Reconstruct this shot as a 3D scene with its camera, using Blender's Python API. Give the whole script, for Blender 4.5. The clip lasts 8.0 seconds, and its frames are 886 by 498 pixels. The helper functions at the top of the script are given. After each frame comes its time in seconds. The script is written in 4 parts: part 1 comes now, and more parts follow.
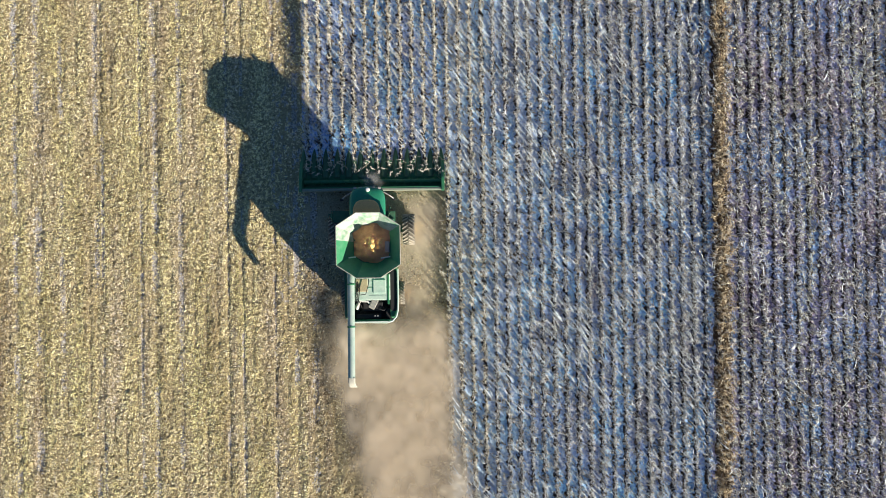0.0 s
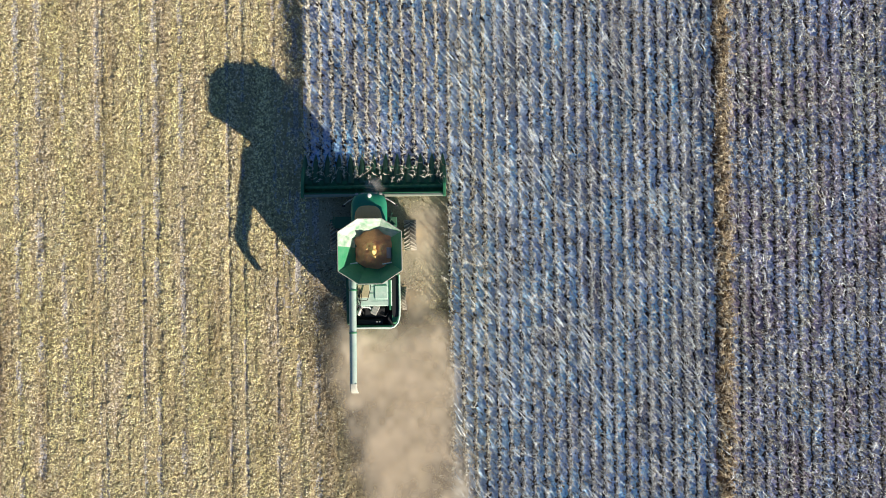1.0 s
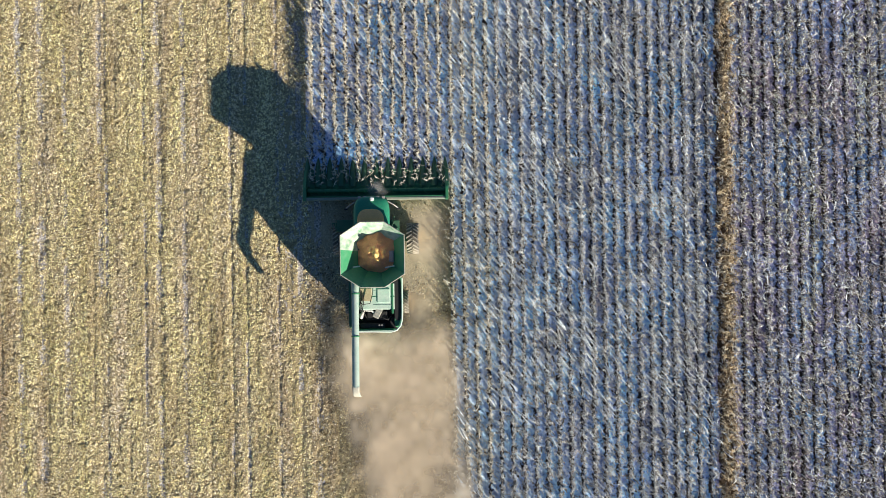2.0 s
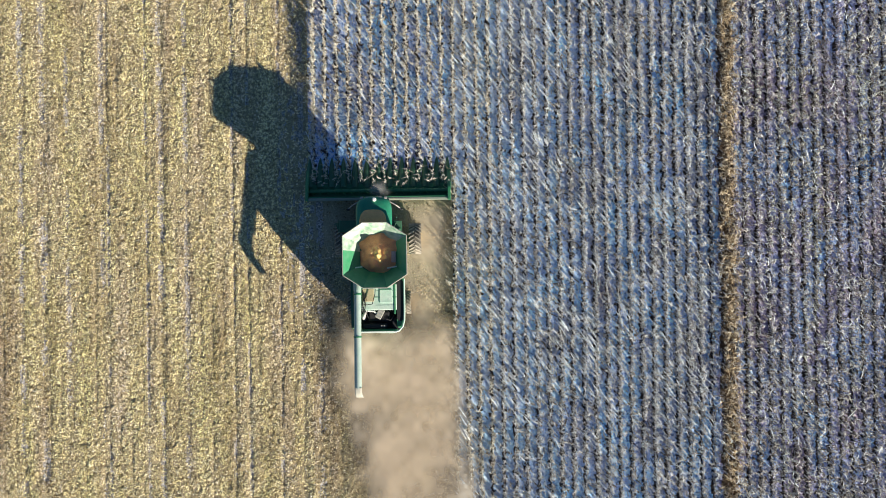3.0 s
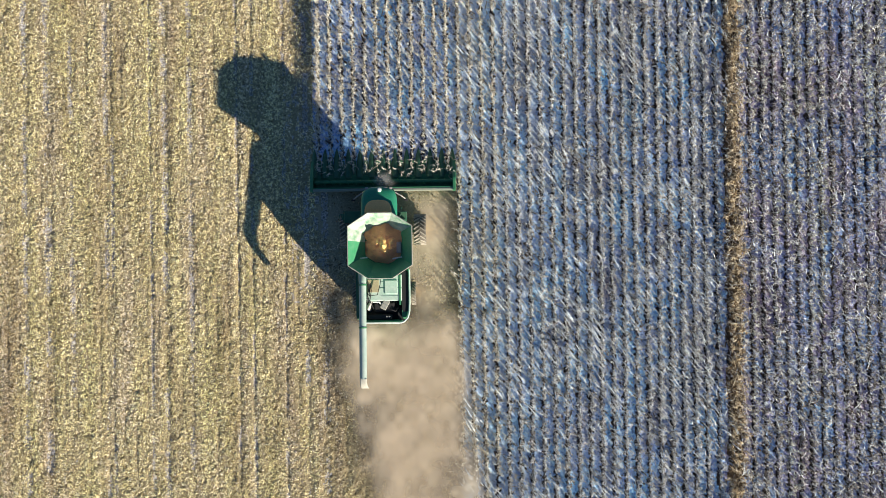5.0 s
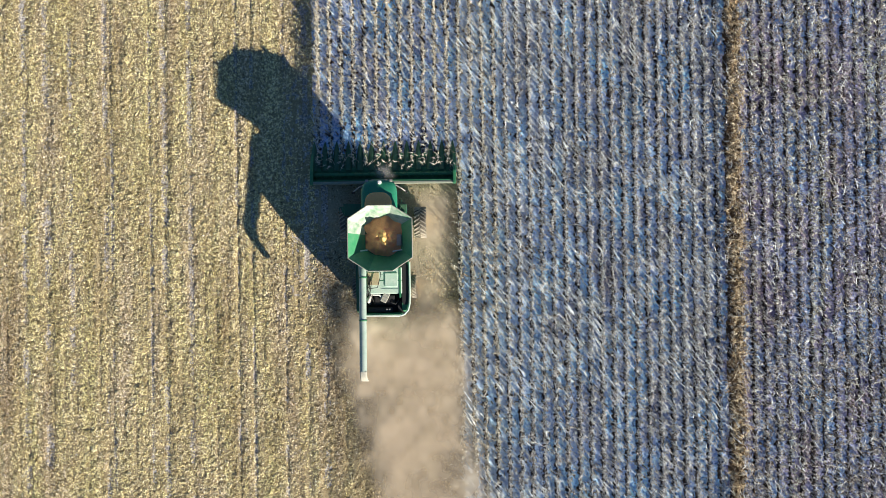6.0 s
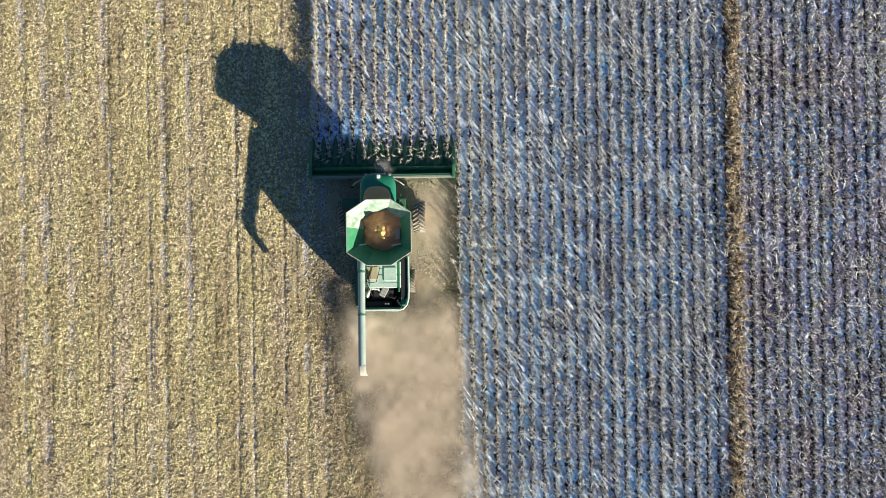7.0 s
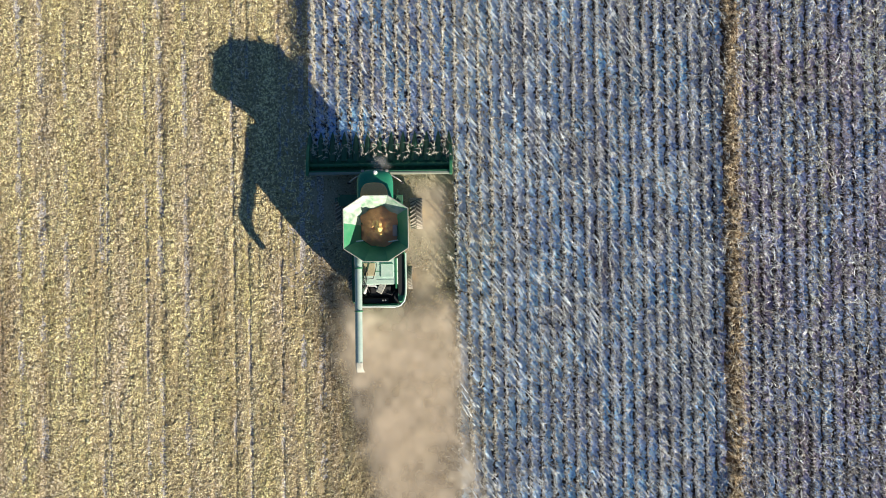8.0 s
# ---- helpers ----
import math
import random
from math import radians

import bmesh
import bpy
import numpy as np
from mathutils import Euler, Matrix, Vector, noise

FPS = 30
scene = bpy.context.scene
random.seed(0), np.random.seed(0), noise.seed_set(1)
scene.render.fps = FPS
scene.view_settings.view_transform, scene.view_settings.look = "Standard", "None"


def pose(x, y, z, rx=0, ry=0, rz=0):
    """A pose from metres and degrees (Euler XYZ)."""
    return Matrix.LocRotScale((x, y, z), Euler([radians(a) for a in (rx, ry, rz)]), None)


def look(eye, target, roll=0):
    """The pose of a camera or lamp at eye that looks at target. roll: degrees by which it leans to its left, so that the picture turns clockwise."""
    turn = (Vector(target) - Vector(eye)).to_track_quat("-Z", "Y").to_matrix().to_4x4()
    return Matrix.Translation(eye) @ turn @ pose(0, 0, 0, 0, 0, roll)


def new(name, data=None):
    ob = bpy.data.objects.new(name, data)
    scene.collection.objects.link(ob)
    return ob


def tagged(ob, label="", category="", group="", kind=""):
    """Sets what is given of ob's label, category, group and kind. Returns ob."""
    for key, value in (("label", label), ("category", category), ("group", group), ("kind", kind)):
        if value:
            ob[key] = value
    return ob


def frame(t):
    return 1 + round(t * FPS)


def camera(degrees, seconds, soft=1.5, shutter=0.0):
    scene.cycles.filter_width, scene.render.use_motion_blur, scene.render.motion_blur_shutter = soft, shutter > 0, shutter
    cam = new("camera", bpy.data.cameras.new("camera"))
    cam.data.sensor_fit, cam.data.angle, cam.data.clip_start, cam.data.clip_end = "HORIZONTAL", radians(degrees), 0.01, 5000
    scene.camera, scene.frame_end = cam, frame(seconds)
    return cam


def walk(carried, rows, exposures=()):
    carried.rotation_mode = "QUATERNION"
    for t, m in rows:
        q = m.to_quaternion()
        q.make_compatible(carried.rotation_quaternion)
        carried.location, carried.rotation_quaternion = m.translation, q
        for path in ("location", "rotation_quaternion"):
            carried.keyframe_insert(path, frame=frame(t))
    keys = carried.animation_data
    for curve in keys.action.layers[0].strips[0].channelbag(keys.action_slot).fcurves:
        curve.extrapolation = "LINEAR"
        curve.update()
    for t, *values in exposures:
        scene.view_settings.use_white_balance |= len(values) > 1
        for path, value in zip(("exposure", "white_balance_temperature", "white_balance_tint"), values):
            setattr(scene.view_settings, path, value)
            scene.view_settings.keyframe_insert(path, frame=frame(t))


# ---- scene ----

# ---------------------------------------------------------------- camera
# World: y runs along the crop rows (the way the combine drives), z up.
cam = camera(45.3, 8.0, soft=0.9)
TILT, LEAN, TURN = 0.0, 0.0, -0.8
ROWS = [  # seconds, x, y, z: it sinks a little on the way
    (0.0, 0.71, 0.62, 70.0), (0.5, 0.66, 0.81, 70.03), (1.0, 0.61, 0.99, 70.03), (1.5, 0.53, 1.13, 70.02),
    (3.0, 0.31, 1.24, 69.93), (3.5, 0.22, 1.16, 69.9), (4.0, 0.14, 1.04, 69.87), (4.5, 0.02, 0.87, 69.82),
    (6.0, -0.05, 0.20, 69.62), (6.5, 0.0, 0.0, 69.54), (7.0, 0.01, -0.16, 69.48), (7.5, 0.11, -0.28, 69.41), (8.0, 0.18, -0.39, 69.33),
]
walk(cam, [(t, pose(x, y, z, TILT, LEAN, TURN)) for t, x, y, z in ROWS], exposures=[(0.0, 1.10), (8.0, 1.10)])

# ---------------------------------------------------------------- light
SUN_EL, SUN_AZ = 18.85, 139.9          # degrees above the horizon; clockwise from +y
world = bpy.data.worlds.new("sky")
scene.world = world
world.use_nodes = True
wn = world.node_tree.nodes
sky = wn.new("ShaderNodeTexSky")
sky.sky_type, sky.sun_disc = "NISHITA", False
sky.sun_elevation, sky.sun_rotation = radians(SUN_EL), radians(SUN_AZ)
sky.air_density, sky.dust_density, sky.ozone_density = 1.0, 0.2, 6.0
world.node_tree.links.new(sky.outputs["Color"], wn["Background"].inputs["Color"])
wn["Background"].inputs["Strength"].default_value = 0.046
sun = new("sun", bpy.data.lights.new("sun", "SUN"))
sun.data.energy, sun.data.angle, sun.data.color = 5.0, radians(0.53), (1.0, 0.90, 0.77)
_e, _a = radians(SUN_EL), radians(SUN_AZ)
SUN_FROM = Vector((math.sin(_a) * math.cos(_e), math.cos(_a) * math.cos(_e), math.sin(_e)))
sun.matrix_world = look(SUN_FROM * 80, (0, 0, 0))


ROW0, PITCH = 0.35, 0.765              # x of the last row that the header takes; row spacing


# ---------------------------------------------------------------- materials
def material(name, rough=0.8, metal=0.0):
    m = bpy.data.materials.new(name)
    m.use_nodes = True
    b = m.node_tree.nodes["Principled BSDF"]
    b.inputs["Roughness"].default_value, b.inputs["Metallic"].default_value = rough, metal
    return m, m.node_tree.nodes, m.node_tree.links, b


def noise_node(n, l, scale, detail=4.0, coord="Object", stretch=(1, 1, 1), rough=0.55):
    tc, mp, nz = n.new("ShaderNodeTexCoord"), n.new("ShaderNodeMapping"), n.new("ShaderNodeTexNoise")
    mp.inputs["Scale"].default_value = stretch
    nz.inputs["Scale"].default_value, nz.inputs["Detail"].default_value = scale, detail
    nz.inputs["Roughness"].default_value = rough
    l.new(tc.outputs[coord], mp.inputs["Vector"])
    l.new(mp.outputs["Vector"], nz.inputs["Vector"])
    return nz.outputs["Fac"]


def ramp_node(n, l, fac, stops):
    r = n.new("ShaderNodeValToRGB")
    while len(r.color_ramp.elements) < len(stops):
        r.color_ramp.elements.new(0.5)
    for e, (p, c) in zip(r.color_ramp.elements, stops):
        e.position, e.color = p, (*c, 1)
    l.new(fac, r.inputs["Fac"])
    return r.outputs["Color"]


def mix_node(n, l, fac, a, b, blend="MIX"):
    x = n.new("ShaderNodeMix")
    x.data_type, x.blend_type = "RGBA", blend
    for sock, v in ((x.inputs["Factor"], fac), (x.inputs[6], a), (x.inputs[7], b)):
        if isinstance(v, bpy.types.NodeSocket):
            l.new(v, sock)
        else:
            sock.default_value = v if isinstance(v, float) else (*v, 1)
    return x.outputs[2]


def bump_node(n, l, bsdf, height, strength=0.4, dist=0.02):
    b = n.new("ShaderNodeBump")
    b.inputs["Strength"].default_value, b.inputs["Distance"].default_value = strength, dist
    l.new(height, b.inputs["Height"])
    l.new(b.outputs["Normal"], bsdf.inputs["Normal"])


def ground_material(name, fine, broad, tint, bump=0.05):
    """Soil with litter: fine speckle, and broad patches that run along the rows."""
    m, n, l, b = material(name, 0.95)
    a = ramp_node(n, l, noise_node(n, l, 9.0, 6.0, rough=0.7), fine)
    c = ramp_node(n, l, noise_node(n, l, 0.5, 4.0, stretch=(1, 0.35, 1)), broad)
    l.new(mix_node(n, l, tint, a, c, "MULTIPLY"), b.inputs["Base Color"])
    bump_node(n, l, b, noise_node(n, l, 14.0, 5.0), 0.8, bump)
    return m


def litter_material(name, stops, through_light=0.0, broad=False):
    """Dry plant pieces, each with a shade of its own, streaked along the fibre."""
    m, n, l, b = material(name, 0.9)
    b.inputs["Specular IOR Level"].default_value = 0.2
    g = n.new("ShaderNodeNewGeometry")
    a = ramp_node(n, l, g.outputs["Random Per Island"], stops)
    s = ramp_node(n, l, noise_node(n, l, 30.0, 3.0), ((0.3, (0.72, 0.7, 0.66)), (0.7, (1.12, 1.1, 1.05))))
    col = mix_node(n, l, 1.0, a, s, "MULTIPLY")
    q = ramp_node(n, l, noise_node(n, l, 4.2, 2.0), ((0.36, (0.56, 0.54, 0.52)), (0.48, (1.0, 1.0, 0.99)), (0.62, (1.26, 1.26, 1.24))))
    col = mix_node(n, l, 1.0, col, q, "MULTIPLY")
    if broad:
        w = ramp_node(n, l, noise_node(n, l, 0.55, 5.0, stretch=(1, 0.12, 1), rough=0.7), ((0.3, (0.66, 0.59, 0.53)), (0.5, (1.0, 0.98, 0.94)), (0.68, (1.12, 1.12, 1.08))))
        col = mix_node(n, l, 1.0, col, w, "MULTIPLY")
        h = ramp_node(n, l, noise_node(n, l, 0.75, 4.0, stretch=(1, 0.10, 1), rough=0.6), ((0.34, (1.0, 0.97, 1.12)), (0.5, (1.06, 1.06, 1.04)), (0.66, (1.06, 1.09, 0.97))))
        col = mix_node(n, l, 1.0, col, h, "MULTIPLY")
    l.new(col, b.inputs["Base Color"])
    if through_light:
        t, x = n.new("ShaderNodeBsdfTranslucent"), n.new("ShaderNodeMixShader")
        l.new(col, t.inputs["Color"])
        x.inputs["Fac"].default_value = through_light
        l.new(b.outputs["BSDF"], x.inputs[1]), l.new(t.outputs["BSDF"], x.inputs[2])
        l.new(x.outputs["Shader"], n["Material Output"].inputs["Surface"])
    return m


def paint_material(name, colour, dust=0.3, rough=0.4, metal=0.0, dust_colour=(0.40, 0.34, 0.24), mask=(0.3, 0.75)):
    """Painted sheet metal with settled dust and scuffs."""
    m, n, l, b = material(name, rough, metal)
    f = ramp_node(n, l, noise_node(n, l, 2.2, 6.0, rough=0.65), ((mask[0], (0, 0, 0)), (mask[1], (1, 1, 1))))
    k = n.new("ShaderNodeMath")
    k.operation, k.inputs[1].default_value = "MULTIPLY", dust
    l.new(f, k.inputs[0])
    v = ramp_node(n, l, noise_node(n, l, 14.0, 4.0), ((0.3, tuple(c * 0.82 for c in colour)), (0.7, tuple(min(1, c * 1.15) for c in colour))))
    l.new(mix_node(n, l, k.outputs[0], v, dust_colour), b.inputs["Base Color"])
    r = ramp_node(n, l, f, ((0.0, (rough,) * 3), (1.0, (min(1, rough + 0.35),) * 3)))
    l.new(r, b.inputs["Roughness"])
    bump_node(n, l, b, noise_node(n, l, 6.0, 3.0), 0.08, 0.01)
    return m


M_STUBBLE = ground_material("stubble_soil", ((0.25, (0.21, 0.155, 0.085)), (0.5, (0.40, 0.335, 0.205)), (0.75, (0.58, 0.51, 0.34))),
                            ((0.3, (0.75, 0.74, 0.75)), (0.7, (1.0, 0.98, 0.9))), 1.0)


def floor_material(name, fine):
    """Pale blue-grey weathered litter between the rows, with a dark band along each row for soil and painted shade."""
    m, n, l, b = material(name, 0.95)
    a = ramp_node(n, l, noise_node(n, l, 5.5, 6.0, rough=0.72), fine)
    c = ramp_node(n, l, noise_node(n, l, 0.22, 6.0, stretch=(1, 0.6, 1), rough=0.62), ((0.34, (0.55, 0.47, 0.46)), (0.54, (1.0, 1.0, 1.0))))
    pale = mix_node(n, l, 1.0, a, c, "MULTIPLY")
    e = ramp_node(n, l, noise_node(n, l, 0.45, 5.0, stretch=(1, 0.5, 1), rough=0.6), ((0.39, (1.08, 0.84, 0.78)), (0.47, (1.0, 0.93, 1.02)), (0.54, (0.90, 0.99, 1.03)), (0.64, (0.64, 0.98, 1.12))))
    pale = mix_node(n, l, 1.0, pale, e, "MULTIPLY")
    tc, sp = n.new("ShaderNodeTexCoord"), n.new("ShaderNodeSeparateXYZ")
    l.new(tc.outputs["Object"], sp.inputs["Vector"])
    near = n.new("ShaderNodeMapRange")                          # dust settled beside the worked swath
    near.inputs["From Min"].default_value, near.inputs["From Max"].default_value = 1.0, 11.0
    near.inputs["To Min"].default_value, near.inputs["To Max"].default_value = 0.50, 0.0
    l.new(sp.outputs["X"], near.inputs["Value"])
    side = n.new("ShaderNodeMapRange")                          # none before the header
    side.inputs["From Min"].default_value, side.inputs["From Max"].default_value = 0.5, 1.1
    l.new(sp.outputs["X"], side.inputs["Value"])
    both = n.new("ShaderNodeMath")
    both.operation = "MULTIPLY"
    l.new(near.outputs[0], both.inputs[0]), l.new(side.outputs[0], both.inputs[1])
    pale = mix_node(n, l, both.outputs[0], pale, (0.56, 0.74, 0.90))
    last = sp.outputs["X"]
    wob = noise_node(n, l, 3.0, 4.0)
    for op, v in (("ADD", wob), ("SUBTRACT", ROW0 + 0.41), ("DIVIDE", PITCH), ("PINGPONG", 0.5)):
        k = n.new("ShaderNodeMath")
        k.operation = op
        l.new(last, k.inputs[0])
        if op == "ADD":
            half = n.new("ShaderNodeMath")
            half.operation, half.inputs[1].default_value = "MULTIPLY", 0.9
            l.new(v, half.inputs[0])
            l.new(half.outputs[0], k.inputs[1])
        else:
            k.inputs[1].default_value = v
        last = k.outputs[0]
    # dark soil band, set left of the row to paint in the plants' shade
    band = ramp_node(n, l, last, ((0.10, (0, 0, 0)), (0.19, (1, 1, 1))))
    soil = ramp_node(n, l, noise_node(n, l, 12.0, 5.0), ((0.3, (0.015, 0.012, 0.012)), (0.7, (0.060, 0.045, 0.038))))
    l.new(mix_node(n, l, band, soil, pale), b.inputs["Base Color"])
    bump_node(n, l, b, noise_node(n, l, 14.0, 5.0), 0.8, 0.05)
    return m


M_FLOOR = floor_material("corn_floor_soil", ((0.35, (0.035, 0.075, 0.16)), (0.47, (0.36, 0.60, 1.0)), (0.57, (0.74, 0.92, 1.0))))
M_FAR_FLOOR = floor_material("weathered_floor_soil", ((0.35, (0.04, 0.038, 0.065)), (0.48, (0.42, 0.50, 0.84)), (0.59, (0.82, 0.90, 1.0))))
M_STRIP = ground_material("strip_soil", ((0.25, (0.045, 0.030, 0.018)), (0.5, (0.11, 0.075, 0.045)), (0.75, (0.26, 0.19, 0.12))),
                          ((0.3, (0.7, 0.68, 0.66)), (0.7, (1.0, 1.0, 1.0))), 1.0)
M_SWATH = ground_material("swath_soil", ((0.25, (0.19, 0.17, 0.115)), (0.5, (0.42, 0.38, 0.265)), (0.75, (0.64, 0.58, 0.43))),
                          ((0.3, (0.72, 0.7, 0.66)), (0.7, (1.0, 0.97, 0.92))), 1.0)
M_LITTER = litter_material("straw_litter", ((0.0, (0.20, 0.16, 0.09)), (0.22, (0.48, 0.40, 0.22)), (0.45, (0.76, 0.70, 0.42)),
                                            (0.85, (0.83, 0.77, 0.51)), (1.0, (0.86, 0.83, 0.72))), 0.15, broad=True)
M_CHOPPED = litter_material("chopped_stalks", ((0.0, (0.13, 0.10, 0.06)), (0.25, (0.33, 0.26, 0.15)), (0.5, (0.52, 0.45, 0.28)),
                                               (0.85, (0.66, 0.60, 0.41)), (1.0, (0.80, 0.77, 0.66))), 0.15, broad=True)
M_CORN = litter_material("dry_corn", ((0.0, (0.07, 0.05, 0.045)), (0.2, (0.32, 0.28, 0.24)), (0.42, (0.60, 0.60, 0.59)),
                                      (0.65, (0.79, 0.83, 0.85)), (1.0, (0.87, 0.94, 1.0))), 0.2)
M_GREY_CORN = litter_material("weathered_corn", ((0.0, (0.06, 0.042, 0.038)), (0.28, (0.22, 0.19, 0.175)), (0.50, (0.54, 0.54, 0.57)),
                                                  (0.70, (0.80, 0.84, 0.90)), (1.0, (0.89, 0.95, 1.0))), 0.25, broad=True)
M_TRACK = ground_material("track_soil", ((0.36, (0.11, 0.10, 0.085)), (0.5, (0.40, 0.38, 0.35)), (0.62, (0.72, 0.70, 0.67))),
                          ((0.3, (0.75, 0.72, 0.70)), (0.7, (1.0, 1.0, 1.0))), 1.0)
M_STALK = litter_material("cream_corn", ((0.0, (0.24, 0.19, 0.13)), (0.15, (0.47, 0.43, 0.34)), (0.4, (0.68, 0.66, 0.58)),
                                         (0.75, (0.79, 0.79, 0.73)), (1.0, (0.87, 0.88, 0.86))), 0.2)
# blue-white tone of sunlit floor streaks, also used for the pale curled leaves
M_STRAND = litter_material("pale_streak_corn", ((0.0, (0.42, 0.43, 0.45)), (0.4, (0.68, 0.75, 0.82)), (1.0, (0.82, 0.92, 1.0))), 0.15)
M_BROWN_CORN = litter_material("brown_corn", ((0.0, (0.08, 0.052, 0.032)), (0.25, (0.28, 0.20, 0.12)), (0.55, (0.60, 0.50, 0.33)),
                                              (1.0, (0.84, 0.78, 0.64))), 0.2)
M_GREEN = paint_material("green_paint", (0.012, 0.17, 0.07), 0.12)
M_ROOF = paint_material("glossy_green_paint", (0.012, 0.20, 0.11), 0.06, 0.22)
M_DARK_GREEN = paint_material("dark_green_paint", (0.012, 0.115, 0.058), 0.15)
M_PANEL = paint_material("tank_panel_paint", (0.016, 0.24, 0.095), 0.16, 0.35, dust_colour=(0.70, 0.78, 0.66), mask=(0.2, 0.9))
# lighter mottled copy of the panel paint, with the sunlight put into its colour
M_LIT_PANEL = paint_material("lit_panel_paint", (0.09, 0.27, 0.14), 0.92, 0.45, dust_colour=(0.56, 0.60, 0.52), mask=(0.28, 0.68))
M_PALE = paint_material("pale_green_paint", (0.36, 0.54, 0.43), 0.55, 0.4, dust_colour=(0.66, 0.68, 0.60), mask=(0.25, 0.7))
M_AUGER = paint_material("faded_green_paint", (0.25, 0.38, 0.32), 0.6, 0.45, dust_colour=(0.48, 0.51, 0.46), mask=(0.25, 0.7))
M_WHITE = paint_material("white_paint", (0.78, 0.78, 0.74), 0.2, 0.4)
M_SPOUT = paint_material("cream_rubber", (0.36, 0.36, 0.30), 0.2, 0.6)
M_STEEL = paint_material("worn_steel", (0.42, 0.42, 0.40), 0.4, 0.45, 0.6)
M_BEAM = paint_material("dusty_beam", (0.16, 0.22, 0.18), 0.5, 0.5)
M_BLACK = paint_material("black_plastic", (0.008, 0.009, 0.012), 0.03, 0.7)
M_RUBBER = paint_material("tyre_rubber", (0.03, 0.03, 0.03), 0.7, 0.85)
M_LUG = paint_material("dusty_tread", (0.25, 0.225, 0.18), 0.85, 0.9, dust_colour=(0.50, 0.45, 0.36))
M_TAN = paint_material("dusty_tan_panel", (0.97, 0.50, 0.19), 0.05, 0.8)
M_DECK_TAN = paint_material("deck_tan_panel", (0.40, 0.34, 0.20), 0.3, 0.7)
M_YELLOW = paint_material("yellow_paint", (0.75, 0.50, 0.03), 0.3, 0.45)


def grain_material():
    """Shelled corn: red-brown with dust and cob bits, sunlit yellow painted on the peak of the heap."""
    m, n, l, b = material("corn_grain", 0.7)
    k = ramp_node(n, l, noise_node(n, l, 40.0, 3.0), ((0.3, (0.62, 0.25, 0.11)), (0.7, (0.84, 0.42, 0.20))))
    y = ramp_node(n, l, noise_node(n, l, 40.0, 3.0), ((0.3, (0.80, 0.50, 0.12)), (0.7, (0.92, 0.72, 0.30))))
    tc, sp, sm, ad = (n.new("ShaderNode" + q) for q in ("TexCoord", "SeparateXYZ", "MapRange", "Math"))
    l.new(tc.outputs["Object"], sp.inputs["Vector"])
    l.new(sp.outputs["Z"], ad.inputs[0]), l.new(noise_node(n, l, 5.0, 3.0), ad.inputs[1])
    # height mask for the painted sunlight on the peak
    sm.inputs["From Min"].default_value, sm.inputs["From Max"].default_value = 4.40, 4.60
    l.new(ad.outputs[0], sm.inputs["Value"])
    l.new(mix_node(n, l, sm.outputs[0], k, y), b.inputs["Base Color"])
    bump_node(n, l, b, noise_node(n, l, 60.0, 2.0), 0.6, 0.01)
    return m


M_GRAIN = grain_material()
M_GLASS, _n, _l, _b = material("cab_glass", 0.05)
_b.inputs["Base Color"].default_value = (0.05, 0.07, 0.07, 1)
_b.inputs["Transmission Weight"].default_value = 0.6


def dust_material(name, colour):
    """Airborne dust: a thin veil whose cover is stored on the mesh."""
    m, n, l, b = material(name, 1.0)
    b.inputs["Base Color"].default_value = (*colour, 1)
    b.inputs["Specular IOR Level"].default_value = 0.0
    at, tr, tl, mx, ad = (n.new("ShaderNode" + k) for k in ("Attribute", "BsdfTransparent", "BsdfTranslucent", "MixShader", "MixShader"))
    at.attribute_name = "cover"
    tl.inputs["Color"].default_value = (*colour, 1)
    ad.inputs["Fac"].default_value = 0.5
    l.new(b.outputs["BSDF"], ad.inputs[1]), l.new(tl.outputs["BSDF"], ad.inputs[2])
    l.new(at.outputs["Fac"], mx.inputs["Fac"])
    l.new(tr.outputs["BSDF"], mx.inputs[1]), l.new(ad.outputs["Shader"], mx.inputs[2])
    l.new(mx.outputs["Shader"], n["Material Output"].inputs["Surface"])
    return m


M_DUST = dust_material("airborne_dust", (0.86, 0.76, 0.60))
M_CHAFF = dust_material("grain_dust", (0.45, 0.26, 0.15))
M_SMOKE = dust_material("header_dust", (0.50, 0.50, 0.49))


# ---------------------------------------------------------------- mesh helpers
def from_arrays(name, verts, faces, mats, parent=None, index=None, smooth=False):
    """A mesh object from vertex (n, 3) and face (m, 3 or 4) arrays."""
    verts, faces = np.asarray(verts, np.float32), np.asarray(faces, np.int32)
    me = bpy.data.meshes.new(name)
    k = faces.shape[1]
    me.vertices.add(len(verts)), me.loops.add(faces.size), me.polygons.add(len(faces))
    me.vertices.foreach_set("co", verts.ravel())
    me.loops.foreach_set("vertex_index", faces.ravel())
    me.polygons.foreach_set("loop_start", np.arange(0, faces.size, k, dtype=np.int32))
    for m in mats if isinstance(mats, (list, tuple)) else [mats]:
        me.materials.append(m)
    if index is not None:
        me.polygons.foreach_set("material_index", np.asarray(index, np.int32))
    me.polygons.foreach_set("use_smooth", np.full(len(faces), smooth))
    me.update(calc_edges=True)
    ob = new(name, me)
    ob.parent = parent
    return ob


